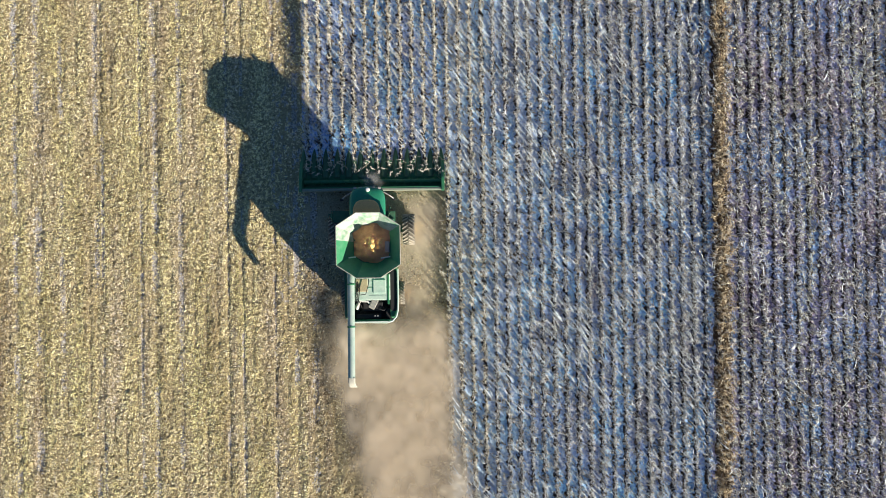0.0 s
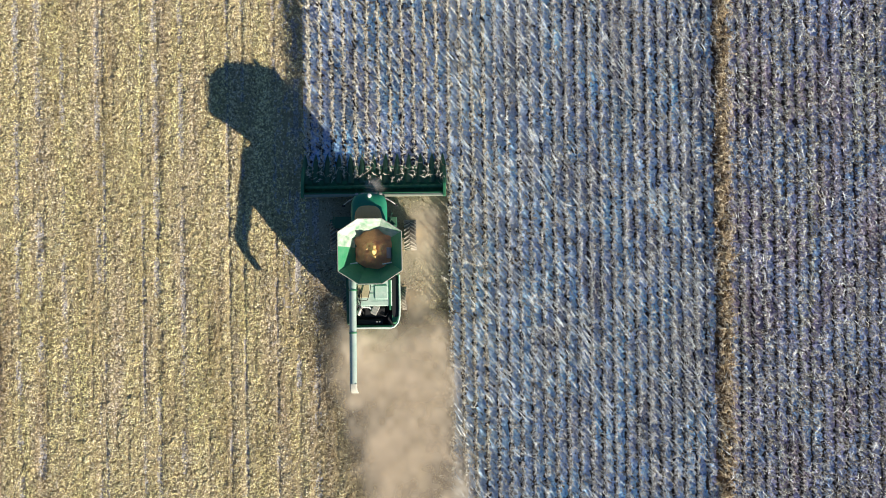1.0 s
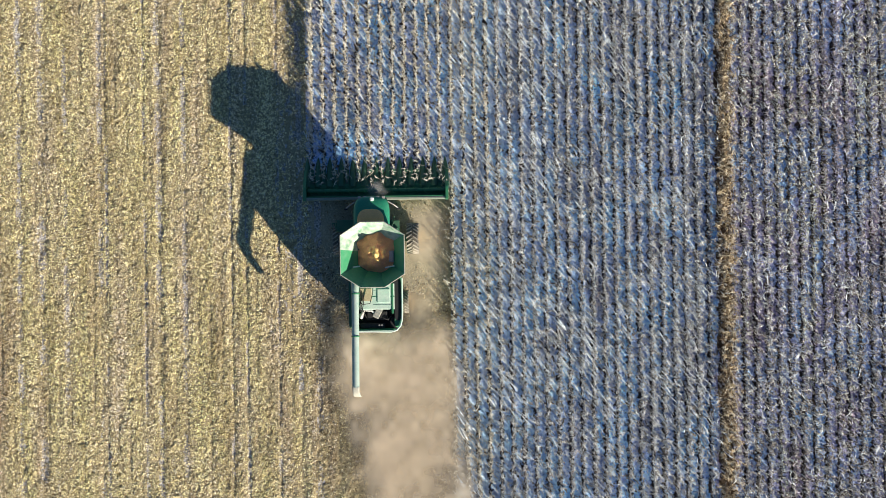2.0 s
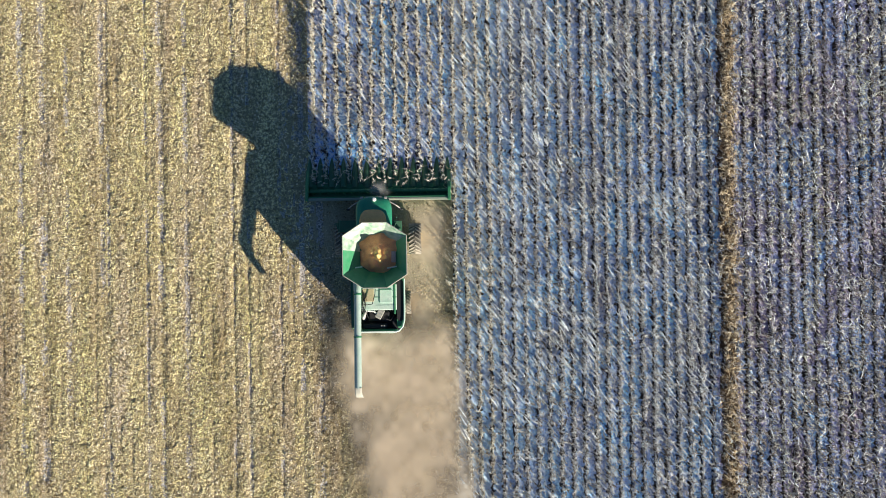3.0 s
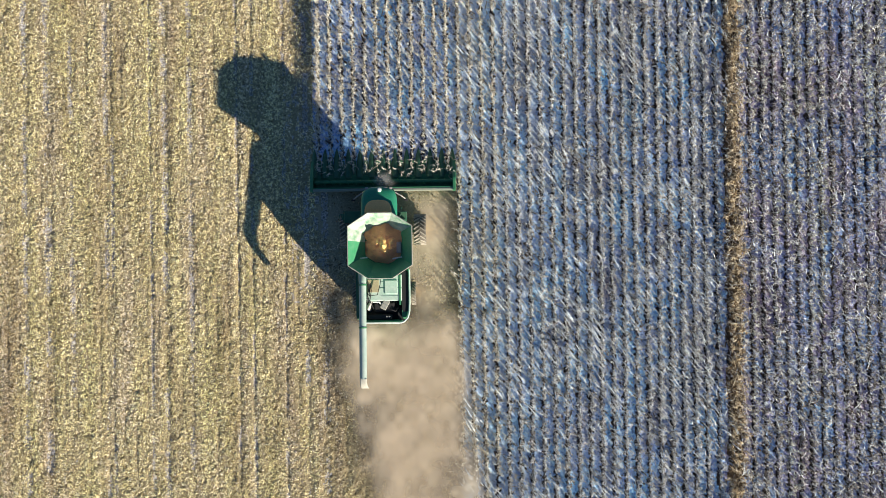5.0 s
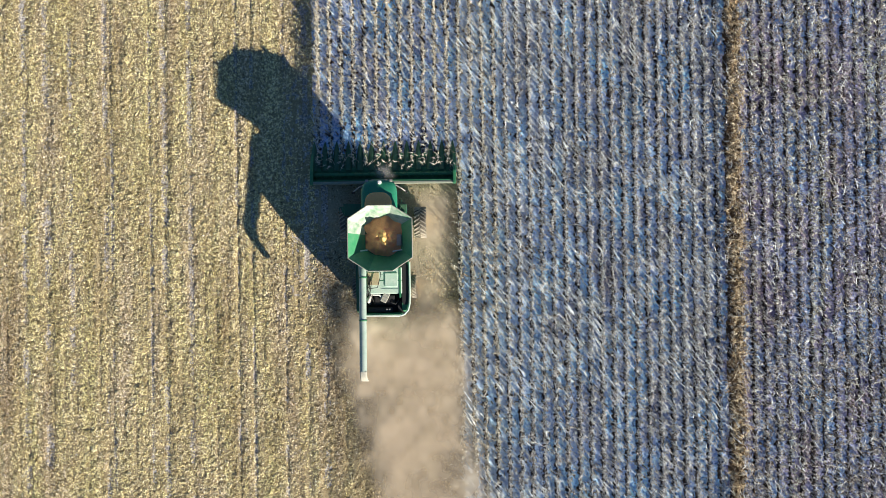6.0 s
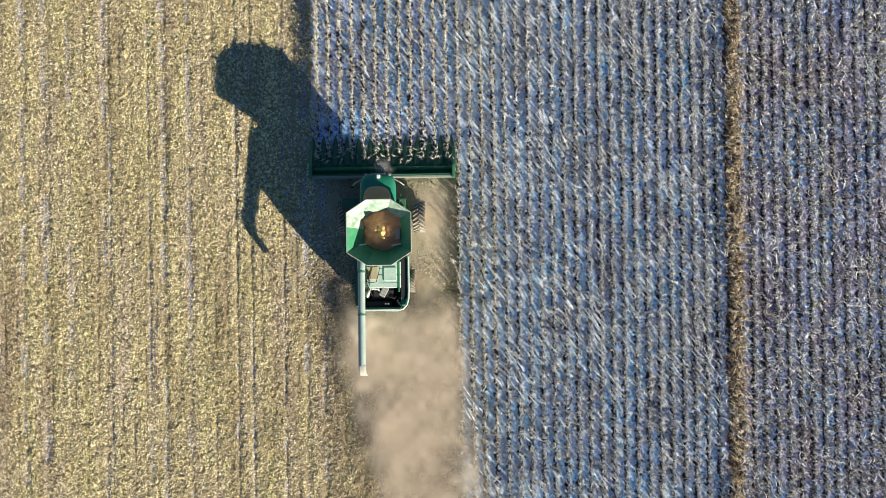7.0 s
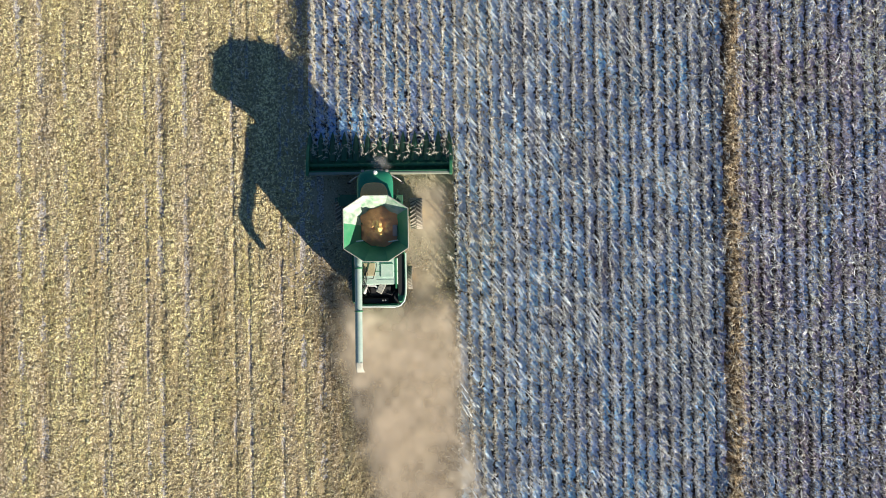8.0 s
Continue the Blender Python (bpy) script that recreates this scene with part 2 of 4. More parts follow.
def part(name, bm, mat, parent=None, label="", smooth=False):
    """Link a bmesh as one mesh object under a thing or a part."""
    me = bpy.data.meshes.new(name)
    bmesh.ops.recalc_face_normals(bm, faces=bm.faces[:])
    if smooth:
        for f in bm.faces:
            f.smooth = len(f.verts) == 4
        for e in (e for f in bm.faces if len(f.verts) > 4 for e in f.edges):
            e.smooth = False                                   # crisp end caps
    bm.to_mesh(me)
    bm.free()
    me.materials.append(mat)
    ob = new(name, me)
    ob.parent = parent
    return tagged(ob, label) if label else ob


def box(x0, x1, y0, y1, z0, z1, bevel=0.03, bm=None, m=None, seg=2):
    out = bm or bmesh.new()
    t = bmesh.new()
    bmesh.ops.create_cube(t, size=1)
    for v in t.verts:
        v.co = Vector(((x0 + x1) / 2 + v.co.x * (x1 - x0), (y0 + y1) / 2 + v.co.y * (y1 - y0), (z0 + z1) / 2 + v.co.z * (z1 - z0)))
    if bevel:
        bmesh.ops.bevel(t, geom=t.edges[:], offset=bevel, segments=seg, affect="EDGES", profile=0.5)
    return merge(out, t, m)


def merge(out, t, m=None):
    """Move all of bmesh t into out, by the pose m."""
    made = {v: out.verts.new(m @ v.co if m else v.co) for v in t.verts}
    for f in t.faces:
        out.faces.new([made[v] for v in f.verts])
    t.free()
    return out


def loft(rings, bm=None, cap=True, closed=False):
    """Skin between rings of equally many points."""
    bm = bm or bmesh.new()
    vs = [[bm.verts.new(p) for p in r] for r in rings]
    n = len(vs[0])
    pairs = list(zip(vs, vs[1:])) + ([(vs[-1], vs[0])] if closed else [])
    for a, b in pairs:
        for i in range(n):
            bm.faces.new((a[i], a[(i + 1) % n], b[(i + 1) % n], b[i]))
    if cap and not closed:
        bm.faces.new(vs[0][::-1]), bm.faces.new(vs[-1])
    return bm


def tube(points, radius, sides=10, bm=None):
    """A round bar along points; radius may be a list."""
    pts = [Vector(p) for p in points]
    rad = radius if isinstance(radius, (list, tuple)) else [radius] * len(pts)
    rings = []
    for i, p in enumerate(pts):
        d = (pts[min(i + 1, len(pts) - 1)] - pts[max(i - 1, 0)]).normalized()
        u = d.cross(Vector((0, 0, 1)) if abs(d.z) < 0.9 else Vector((1, 0, 0))).normalized()
        w = d.cross(u)
        rings.append([p + (u * math.cos(a) + w * math.sin(a)) * rad[i] for a in (2 * math.pi * k / sides for k in range(sides))])
    return loft(rings, bm)


def lattice(x, y, cell, seed):
    """Smooth random values in 0..1 at points of the plan, in cells of that size (or a pair of sizes)."""
    cx, cy = cell if isinstance(cell, tuple) else (cell, cell)
    g = np.random.default_rng(seed).random((512, 512))
    u, v = x / cx + 1000.0, y / cy + 1000.0
    iu, iv = np.floor(u).astype(int), np.floor(v).astype(int)
    fu, fv = u - iu, v - iv
    fu, fv = fu * fu * (3 - 2 * fu), fv * fv * (3 - 2 * fv)
    a, b = g[iu % 512, iv % 512], g[(iu + 1) % 512, iv % 512]
    c, d = g[iu % 512, (iv + 1) % 512], g[(iu + 1) % 512, (iv + 1) % 512]
    return (a * (1 - fu) + b * fu) * (1 - fv) + (c * (1 - fu) + d * fu) * fv


# ---------------------------------------------------------------- plan of the field
STREAK_WAY = radians(128)                    # run of the sun streaks on the floor; leaves laid along it imitate them
EDGE_LEFT = ROW0 - 11.5 * PITCH        # border between stubble and the header's swath
EDGE_RIGHT = ROW0 + 0.82 * PITCH       # border between the swath and standing corn
HEADER_Y = 5.2                         # where the standing rows end, at the header
CX = -3.87                             # the combine's centre line
# wheel tracks and old drill lines in the stubble: x, width, depth
TRACKS = [(-27.45, 0.40, 0.04), (-26.0, 0.55, 0.05), (-24.4, 0.30, 0.02), (-22.1, 0.36, 0.06), (-21.7, 0.2, 0.05), (-19.2, 0.25, 0.05), (-18.25, 0.42, 0.06),
          (-16.6, 0.40, 0.02), (-13.5, 0.25, 0.07), (-12.5, 0.25, 0.07), (-10.4, 0.2, 0.04), (-9.0, 0.40, 0.05), (-7.78, 0.50, 0.06)]


def tracked(x, y):
    """How much of the litter is pressed away in the tracks, 0 to 1."""
    out = np.zeros_like(x)
    for i, (tx, w, d) in enumerate(TRACKS):
        out = np.maximum(out, np.exp(-((x - tx) / (w * 0.55)) ** 2) * np.clip(2.0 * lattice(x, y, (3.0, 1.3), 50 + i) - 0.25, 0, 1))
    return out


def border_strip(x, y):
    """The strip beside the crop's edge that got little litter, 0 to 1."""
    e = x + 0.5 * (lattice(x, y, (0.6, 1.4), 15) - 0.5)
    return np.where((e > -10.1) & (e < EDGE_LEFT + 0.3), 1.0, 0.0) * np.where(y > -3, 1.0, 0.55)


def ground_height(x, y):
    """Height of the ground: clumped litter on the stubble, low ridges under the rows, a rolled swath."""
    stub = 0.03 * (lattice(x, y, (0.16, 0.19), 3) - 0.5) + 0.055 * (lattice(x, y, (0.30, 0.36), 9) - 0.5) + 0.06 * (lattice(x, y, (0.5, 0.9), 4) - 0.5)
    line = np.round((x - ROW0) / PITCH)
    worn = np.clip(1.6 * lattice(line * 9.7, y, (1.0, 2.2), 16) - 0.45, 0, 1)
    stub = stub - 0.05 * worn * np.exp(-((x - ROW0 - line * PITCH) / 0.11) ** 2)
    for tx, w, d in TRACKS:
        stub = stub - d * np.exp(-((x - tx) / (w * 0.5)) ** 2) * (0.5 + lattice(x, y, (1.0, 2.5), 5))
    floor = 0.03 * np.cos((x - ROW0) / PITCH * 2 * np.pi) + 0.05 * (lattice(x, y, 0.35, 6) - 0.5)
    roll = 0.04 * (lattice(x, y, (0.3, 0.6), 7) - 0.5)
    corn = (x > EDGE_RIGHT) | ((x > EDGE_LEFT) & (y > HEADER_Y))
    near = np.clip((70 - np.abs(x)) / 20, 0, 1) * np.clip((60 - np.abs(y)) / 20, 0, 1)
    fresh = np.clip((y + 5.0) / 2.0, 0, 1)
    return np.where(corn, floor, np.where(x > EDGE_LEFT, roll * fresh + stub * (1 - fresh), stub)) * near


def axis(lo, hi, step, far):
    return np.concatenate([-np.array(far[::-1], float), np.arange(lo, hi + step / 2, step), np.array(far, float)])


def build_ground():
    xs, ys = axis(-34, 34, 0.115, (60, 140, 400, 1200, 3000)), axis(-22, 22, 0.125, (60, 140, 400, 1200, 3000))
    gx, gy = np.meshgrid(xs, ys, indexing="ij")
    v = np.stack([gx, gy, ground_height(gx, gy)], -1).reshape(-1, 3)
    nx, ny = len(xs), len(ys)
    i, j = np.meshgrid(np.arange(nx - 1), np.arange(ny - 1), indexing="ij")
    a = (i * ny + j).ravel()
    f = np.stack([a, a + ny, a + ny + 1, a + 1], -1)
    mx, my = (xs[:-1] + xs[1:]) / 2, (ys[:-1] + ys[1:]) / 2
    mx, my = (c.ravel() for c in np.meshgrid(mx, my, indexing="ij"))
    wob = 0.12 * (lattice(mx, my, 0.5, 8) - 0.5)
    corn = (mx + wob > EDGE_RIGHT) | ((mx + wob > EDGE_LEFT) & (my > HEADER_Y))
    bare = np.maximum(tracked(mx, my), 0.42 * border_strip(mx, my)) + 0.5 * (lattice(mx, my, (0.15, 0.3), 77) - 0.5) > 0.52
    swath = (mx + wob > EDGE_LEFT) & (my + 4 * wob > -4.5)
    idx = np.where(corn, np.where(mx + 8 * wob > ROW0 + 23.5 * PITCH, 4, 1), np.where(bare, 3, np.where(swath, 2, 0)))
    idx = np.where(np.abs(mx + 4 * wob - ROW0 - 24.4 * PITCH) < 0.45, 5, idx)     # brown soil under the doubled row, darkened for the shade between its leaves
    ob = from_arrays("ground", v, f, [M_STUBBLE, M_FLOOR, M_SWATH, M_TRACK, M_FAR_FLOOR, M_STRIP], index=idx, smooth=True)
    return tagged(ob, "flat farm field of pale stubble, bare swath and crop rows", "field", kind="structure")


build_ground()


def scatter(template_v, template_f, place, turn, size):
    """Copies of a small mesh: place (n, 3), turn (n, 3, 3), size (n,) as two joined arrays."""
    v = np.einsum("nij,vj->nvi", turn * size[:, None, None], template_v) + place[:, None, :]
    f = template_f[None] + (np.arange(len(place)) * len(template_v))[:, None, None]
    return v.reshape(-1, 3), f.reshape(-1, template_f.shape[1])


def turns(rng, n, lean, heading=None):
    """Random headings, or headings about a given one, with a random lean of about that many radians."""
    a = rng.uniform(0, 2 * np.pi, n) if heading is None else heading + rng.normal(0, 0.45, n)
    b, c = rng.normal(0, lean, n), rng.normal(0, lean, n)
    ca, sa, cb, sb, cc, sc = np.cos(a), np.sin(a), np.cos(b), np.sin(b), np.cos(c), np.sin(c)
    o, z = np.ones(n), np.zeros(n)
    rz = np.stack([ca, -sa, z, sa, ca, z, z, z, o], -1).reshape(n, 3, 3)
    rx = np.stack([o, z, z, z, cb, -sb, z, sb, cb], -1).reshape(n, 3, 3)
    ry = np.stack([cc, z, sc, z, o, z, -sc, z, cc], -1).reshape(n, 3, 3)
    return rx @ ry @ rz


def litter_piece(length, width, arch):
    """A bent strip of leaf or husk."""
    xs = np.array([-0.5, 0.0, 0.5]) * length
    v = np.array([[x, s * width * (0.5 if k != 1 else 0.62), arch * (1 if k == 1 else 0)] for k, x in enumerate(xs) for s in (-1, 1)])
    f = np.array([[0, 2, 3], [0, 3, 1], [2, 4, 5], [2, 5, 3]])
    return v, f


def build_litter(name, label, n, inside, seed, mat, sizes=(0.5, 1.4), lean=0.35, lift=0.03, heading=None):
    """Loose dry pieces over a stretch of the plan; inside(x, y) gives the chance that one lies there."""
    rng = np.random.default_rng(seed)
    vs, fs, at = [], [], 0
    for length, width, arch, share in ((0.30, 0.06, 0.05, 0.35), (0.18, 0.09, 0.05, 0.35), (0.42, 0.035, 0.04, 0.3)):
        k = int(n * share)
        x, y = rng.uniform(-33.5, 33.5, k), rng.uniform(-21.5, 21.5, k)
        keep = rng.random(k) < inside(x, y)
        x, y = x[keep], y[keep]
        v, f = litter_piece(length, width, arch)
        p = np.stack([x, y, ground_height(x, y) + rng.uniform(0.0, lift, len(x))], -1)
        v, f = scatter(v, f, p, turns(rng, len(x), lean, heading), rng.uniform(*sizes, len(x)))
        vs.append(v), fs.append(f + at)
        at += len(v)
    ob = from_arrays(name, np.concatenate(vs), np.concatenate(fs), mat)
    return tagged(ob, label, "crop residue", kind="stuff")


def stubble_chance(x, y):
    c = np.where(x < EDGE_LEFT + 0.1, 0.95, 0.0) * (0.6 + 0.6 * lattice(x, y, (0.6, 1.6), 11))
    line = np.round((x - ROW0) / PITCH)
    worn = np.clip(1.6 * lattice(line * 9.7, y, (1.0, 2.2), 16) - 0.45, 0, 1)
    c = c * (1 - 0.75 * worn * np.exp(-((x - ROW0 - line * PITCH) / 0.10) ** 2))
    return c * (1 - 0.7 * tracked(x, y)) * (1 - 0.6 * border_strip(x, y))


def swath_chance(x, y):
    inside = (x > EDGE_LEFT) & (x < EDGE_RIGHT) & (y < HEADER_Y - 0.6)
    return np.where(inside, np.clip(np.where(x < CX - 1.6, 2.5 - y, -y) / 4, 0.07, 1.1), 0.0) * (0.3 + 0.9 * lattice(x, y, 0.8, 12))


def floor_chance(x, y):
    corn = (x > EDGE_RIGHT) | ((x > EDGE_LEFT) & (y > HEADER_Y))
    near_row = np.clip(1 - np.abs((x - ROW0) / PITCH - np.round((x - ROW0) / PITCH)) / 0.24, 0, 1)
    return np.where(corn, 0.06 + 0.4 * lattice(x, y, (0.5, 1.2), 13) ** 2 + 0.4 * near_row, 0.0)


build_litter("straw_litter", "pale yellow chopped corn leaves and husks on stubble", 600000, stubble_chance, 21, M_LITTER, (0.35, 0.85), 0.13, 0.014)
build_litter("swath_litter", "tan chopped stalks and chaff on fresh swath", 520000, swath_chance, 22, M_CHOPPED, (0.3, 0.8), 0.2, 0.02)
build_litter("fallen_leaves", "grey-tan fallen corn leaves between standing rows", 130000, floor_chance, 23, M_CORN, (0.5, 1.5), 0.15, 0.06, STREAK_WAY)


def build_strands(name, label, n, inside, seed, mat, lengths, spread, heights, bend):
    """Long thin bent leaves between the rows; the straight ones are added to imitate sunlight streaks on the floor."""
    rng = np.random.default_rng(seed)
    x, y = rng.uniform(-9, 33.5, n), rng.uniform(-21.5, 21.5, n)
    keep = rng.random(n) < inside(x, y)
    x, y = x[keep], y[keep]
    n = len(x)
    a = STREAK_WAY + rng.normal(0, spread, n)
    L, w, h = rng.uniform(*lengths, n), rng.uniform(0.013, 0.032, n), rng.uniform(*heights, n)
    curl, sag, tilt = rng.normal(0, bend, n) * L, rng.uniform(0.02, 0.14, n), rng.normal(0, 0.10, n)
    z0 = ground_height(x, y) + h
    rings = []
    for u in (0.0, 0.35, 0.7, 1.0):
        s, k = (u - 0.5) * L, np.sin(u * math.pi)
        px, py = x + np.cos(a) * s - np.sin(a) * curl * k, y + np.sin(a) * s + np.cos(a) * curl * k
        pz = np.maximum(z0 + tilt * s + sag * k, 0.04)
        ww = w * (0.35 + 0.65 * k)
        for sgn in (-1, 1):
            rings.append(np.stack([px - np.sin(a) * ww * sgn, py + np.cos(a) * ww * sgn, pz + 0.4 * ww * sgn], -1))
    v = np.stack(rings, 1).reshape(-1, 3)
    t = np.array([(2 * k, 2 * k + 2, 2 * k + 3, 2 * k + 1) for k in range(3)])
    f = (t[None] + (np.arange(n) * 8)[:, None, None]).reshape(-1, 4)
    return tagged(from_arrays(name, v, f, mat), label, "corn leaves", kind="stuff")


def strand_chance(x, y):
    corn = (x > EDGE_RIGHT + 0.2) | ((x > EDGE_LEFT) & (y > HEADER_Y + 1.8))
    return np.where(corn & (x < ROW0 + 23.5 * PITCH), np.clip(3.2 * lattice(x, y, (1.6, 1.6), 17) - 1.2 + 0.5 * np.clip(1 - x / 12, 0, 1), 0.05, 1) * np.where(x < EDGE_RIGHT, 0.4, 1.0), 0.0)


def tangle_chance(x, y):
    return np.where(x > ROW0 + 20.5 * PITCH, np.clip(3.0 * lattice(x, y, (1.5, 1.5), 18) - 1.0, 0.1, 1), 0.0)


build_strands("sun_streak_leaves", "long pale corn leaves added between standing rows as sunlight streaks", 13000, strand_chance, 25, M_STRAND, (0.5, 1.3), 0.11, (0.35, 0.9), 0.03)
build_strands("tangled_leaves", "pale curled corn leaves tangled over weathered rows", 9000, tangle_chance, 26, M_STRAND, (0.25, 0.8), 0.7, (0.5, 1.0), 0.12)


def build_stubs():
    """Cut stalks left standing in their rows on the harvested side."""
    rng = np.random.default_rng(24)
    ring = [(0.013 * math.cos(a), 0.013 * math.sin(a)) for a in (0, 2.09, 4.19)]
    tv = np.array([(x, y, 0) for x, y in ring] + [(x, y, 0.13) for x, y in ring] + [(0, 0, 0.145)])
    tf = np.array([(0, 1, 4), (0, 4, 3), (1, 2, 5), (1, 5, 4), (2, 0, 3), (2, 3, 5), (3, 4, 6), (4, 5, 6), (5, 3, 6)])
    xs, ys = [], []
    for k in range(-45, 1):
        y = np.arange(-21.5, 21.5 if k < -11 else -4.5, 0.18)
        y = y[rng.random(len(y)) > 0.25]
        xs.append(ROW0 + k * PITCH + rng.normal(0, 0.03, len(y))), ys.append(y)
    x, y = np.concatenate(xs), np.concatenate(ys)
    p = np.stack([x, y, ground_height(x, y) - 0.04], -1)
    v, f = scatter(tv, tf, p, turns(rng, len(x), 0.18), rng.uniform(0.6, 1.3, len(x)))
    return tagged(from_arrays("corn_stubble", v, f, M_LITTER), "short cut corn stubs in rows on harvested ground", "stubble", kind="stuff")


build_stubs()


# ---------------------------------------------------------------- corn plants
def corn_plant(rng, tall, leaves, wide=1.0, thin=1.0):
    """One dry plant: bent stalk, hanging strap leaves, an ear and a thin tassel, as triangles."""
    V, F = [], []

    def ring_tube(points, rads, sides=3):
        base = len(V)
        for p, r in zip(points, rads):
            for k in range(sides):
                a = 2 * math.pi * k / sides
                V.append((p[0] + r * math.cos(a), p[1] + r * math.sin(a), p[2]))
        for i in range(len(points) - 1):
            for k in range(sides):
                a, b = base + i * sides + k, base + i * sides + (k + 1) % sides
                F.append((a, b, b + sides)), F.append((a, b + sides, a + sides))

    bx, by = rng.normal(0, 0.09, 2) * tall
    stem = lambda s: np.array([bx * s * s, by * s * s, tall * s])
    ring_tube([stem(s) for s in (0, 0.35, 0.7, 1.0)], (0.020, 0.017, 0.012, 0.004))
    for i in range(leaves):
        s = rng.uniform(0.48, 0.98)
        a = rng.choice((0.0, math.pi)) + rng.normal(0, 0.7)
        if rng.random() < 0.5:                                 # hanging close to the stalk
            L, w, fall = rng.uniform(0.07, 0.15) * wide, rng.uniform(0.022, 0.036) * thin, rng.uniform(0.15, 0.40)
        else:                                                   # sticking out, thin and curled
            L, w, fall = rng.uniform(0.14, 0.40) * wide, rng.uniform(0.012, 0.023) * thin, rng.uniform(0.03, 0.22)
        o, d = stem(s), np.array([math.cos(a), math.sin(a), 0])
        side = np.array([-d[1], d[0], 0])
        rise = rng.uniform(0.02, 0.10)
        tw = rng.normal(0, 0.6)
        base = len(V)
        for u, ww in ((0, 0.6), (0.5, 1.0), (1.0, 0.15)):
            c = o + d * L * u * (1 - 0.25 * u) + np.array([0, 0, rise * math.sin(u * 2.2) - fall * u * u])
            sd = side * math.cos(tw * u) + np.array([0, 0, math.sin(tw * u)])
            V.append(tuple(c - sd * w * ww)), V.append(tuple(c + sd * w * ww))
        for k in range(2):
            q = base + 2 * k
            F.append((q, q + 1, q + 3)), F.append((q, q + 3, q + 2))
    a, s = rng.uniform(0, 6.28), rng.uniform(0.42, 0.55)       # the ear, hanging in its husk
    o, d = stem(s), np.array([math.cos(a), math.sin(a), 0])
    base = len(V)
    tip = o + d * 0.16 - np.array([0, 0, 0.16])
    mid = (o + tip) / 2
    sd = np.array([-d[1], d[0], 0]) * 0.03
    up = np.array([d[0], d[1], 1.0]) * 0.022
    V.extend(tuple(q) for q in (o, mid + sd, mid + up, mid - sd, mid - up, tip))
    for k in range(4):
        F.append((base, base + 1 + k, base + 1 + (k + 1) % 4)), F.append((base + 5, base + 1 + (k + 1) % 4, base + 1 + k))
    top = stem(1.0)
    for k in range(3):                                          # tassel
        a = rng.uniform(0, 6.28)
        base = len(V)
        V.extend([tuple(top - np.array([0, 0.006, 0])), tuple(top + np.array([0, 0.006, 0])),
                  tuple(top + np.array([math.cos(a) * 0.1, math.sin(a) * 0.1, rng.uniform(0.0, 0.14)]))])
        F.append((base, base + 1, base + 2))
    return np.array(V), np.array(F)


PLANTS = [corn_plant(np.random.default_rng(100 + i), 0.84 + 0.05 * (i % 5), 4 + i % 3, 0.8, 0.85) for i in range(12)]
DENSE = [corn_plant(np.random.default_rng(150 + i), 0.95 + 0.06 * (i % 5), 9, 1.15, 0.95) for i in range(12)]
LODGED = [corn_plant(np.random.default_rng(180 + i), 1.0 + 0.09 * (i % 5), 3, 1.3, 1.0) for i in range(6)]
BUSHY = [corn_plant(np.random.default_rng(200 + i), 1.15 + 0.07 * (i % 5), 11, 2.0, 1.1) for i in range(8)]


def plant_row(x, y0, y1, step, kinds, seed, wander=0.03, lean=0.10, small=0.85):
    """The joined plants of one row."""
    rng = np.random.default_rng(seed)
    n = int((y1 - y0) / step)
    y = y0 + (np.arange(n) + rng.uniform(-0.25, 0.25, n)) * step
    y = y[lattice(y, y * 0 + x * 7.3, 0.3, seed) > 0.18]
    xx = x + rng.normal(0, wander, len(y)) + 0.06 * (lattice(np.full(len(y), x * 3.1), y, 5.0, 31) - 0.5)
    pick = rng.integers(0, len(kinds), len(y))
    vs, fs, at = [], [], 0
    for k, (tv, tf) in enumerate(kinds):
        s = pick == k
        if s.any():
            p = np.stack([xx[s], y[s], ground_height(xx[s], y[s]) - 0.02], -1)
            v, f = scatter(tv, tf, p, turns(rng, s.sum(), lean, STREAK_WAY if k % 3 else None), rng.uniform(small, 1.1, s.sum()))
            vs.append(v), fs.append(f + at)
            at += len(v)
    return np.concatenate(vs), np.concatenate(fs)


def lodged_row(x, y0, y1, every, seed):
    """Plants of a row laid over across the gaps between rows, added to imitate diagonal light streaks."""
    rng = np.random.default_rng(seed)
    vs, fs, at = [], [], 0
    n = int((y1 - y0) / every / len(LODGED))
    for tv, tf in LODGED:
        px, py = x + rng.normal(0, 0.05, n), rng.uniform(y0, y1, n)
        keep = lattice(px, py, 3.0, 61) + 0.5 * lattice(px, py, 0.8, 62) > 0.55
        px, py = px[keep], py[keep]
        n1 = len(px)
        way = STREAK_WAY + np.where(rng.random(n1) < 0.35, math.pi, 0.0) + rng.normal(0, 0.22, n1)
        fall = rng.uniform(0.75, 1.35, n1)
        up = np.stack([np.cos(way) * np.sin(fall), np.sin(way) * np.sin(fall), np.cos(fall)], -1)
        side = np.stack([-np.sin(way), np.cos(way), np.zeros(n1)], -1)
        m = np.stack([np.cross(side, up), side, up], -1)
        p = np.stack([px, py, ground_height(px, py) + 0.02], -1)
        v, f = scatter(tv, tf, p, m, rng.uniform(0.8, 1.15, n1))
        vs.append(v), fs.append(f + at)
        at += len(v)
    return np.concatenate(vs), np.concatenate(fs)


WEEDY = 24                             # the strip of doubled, brown, tangled corn


PLANT_MESHES = []
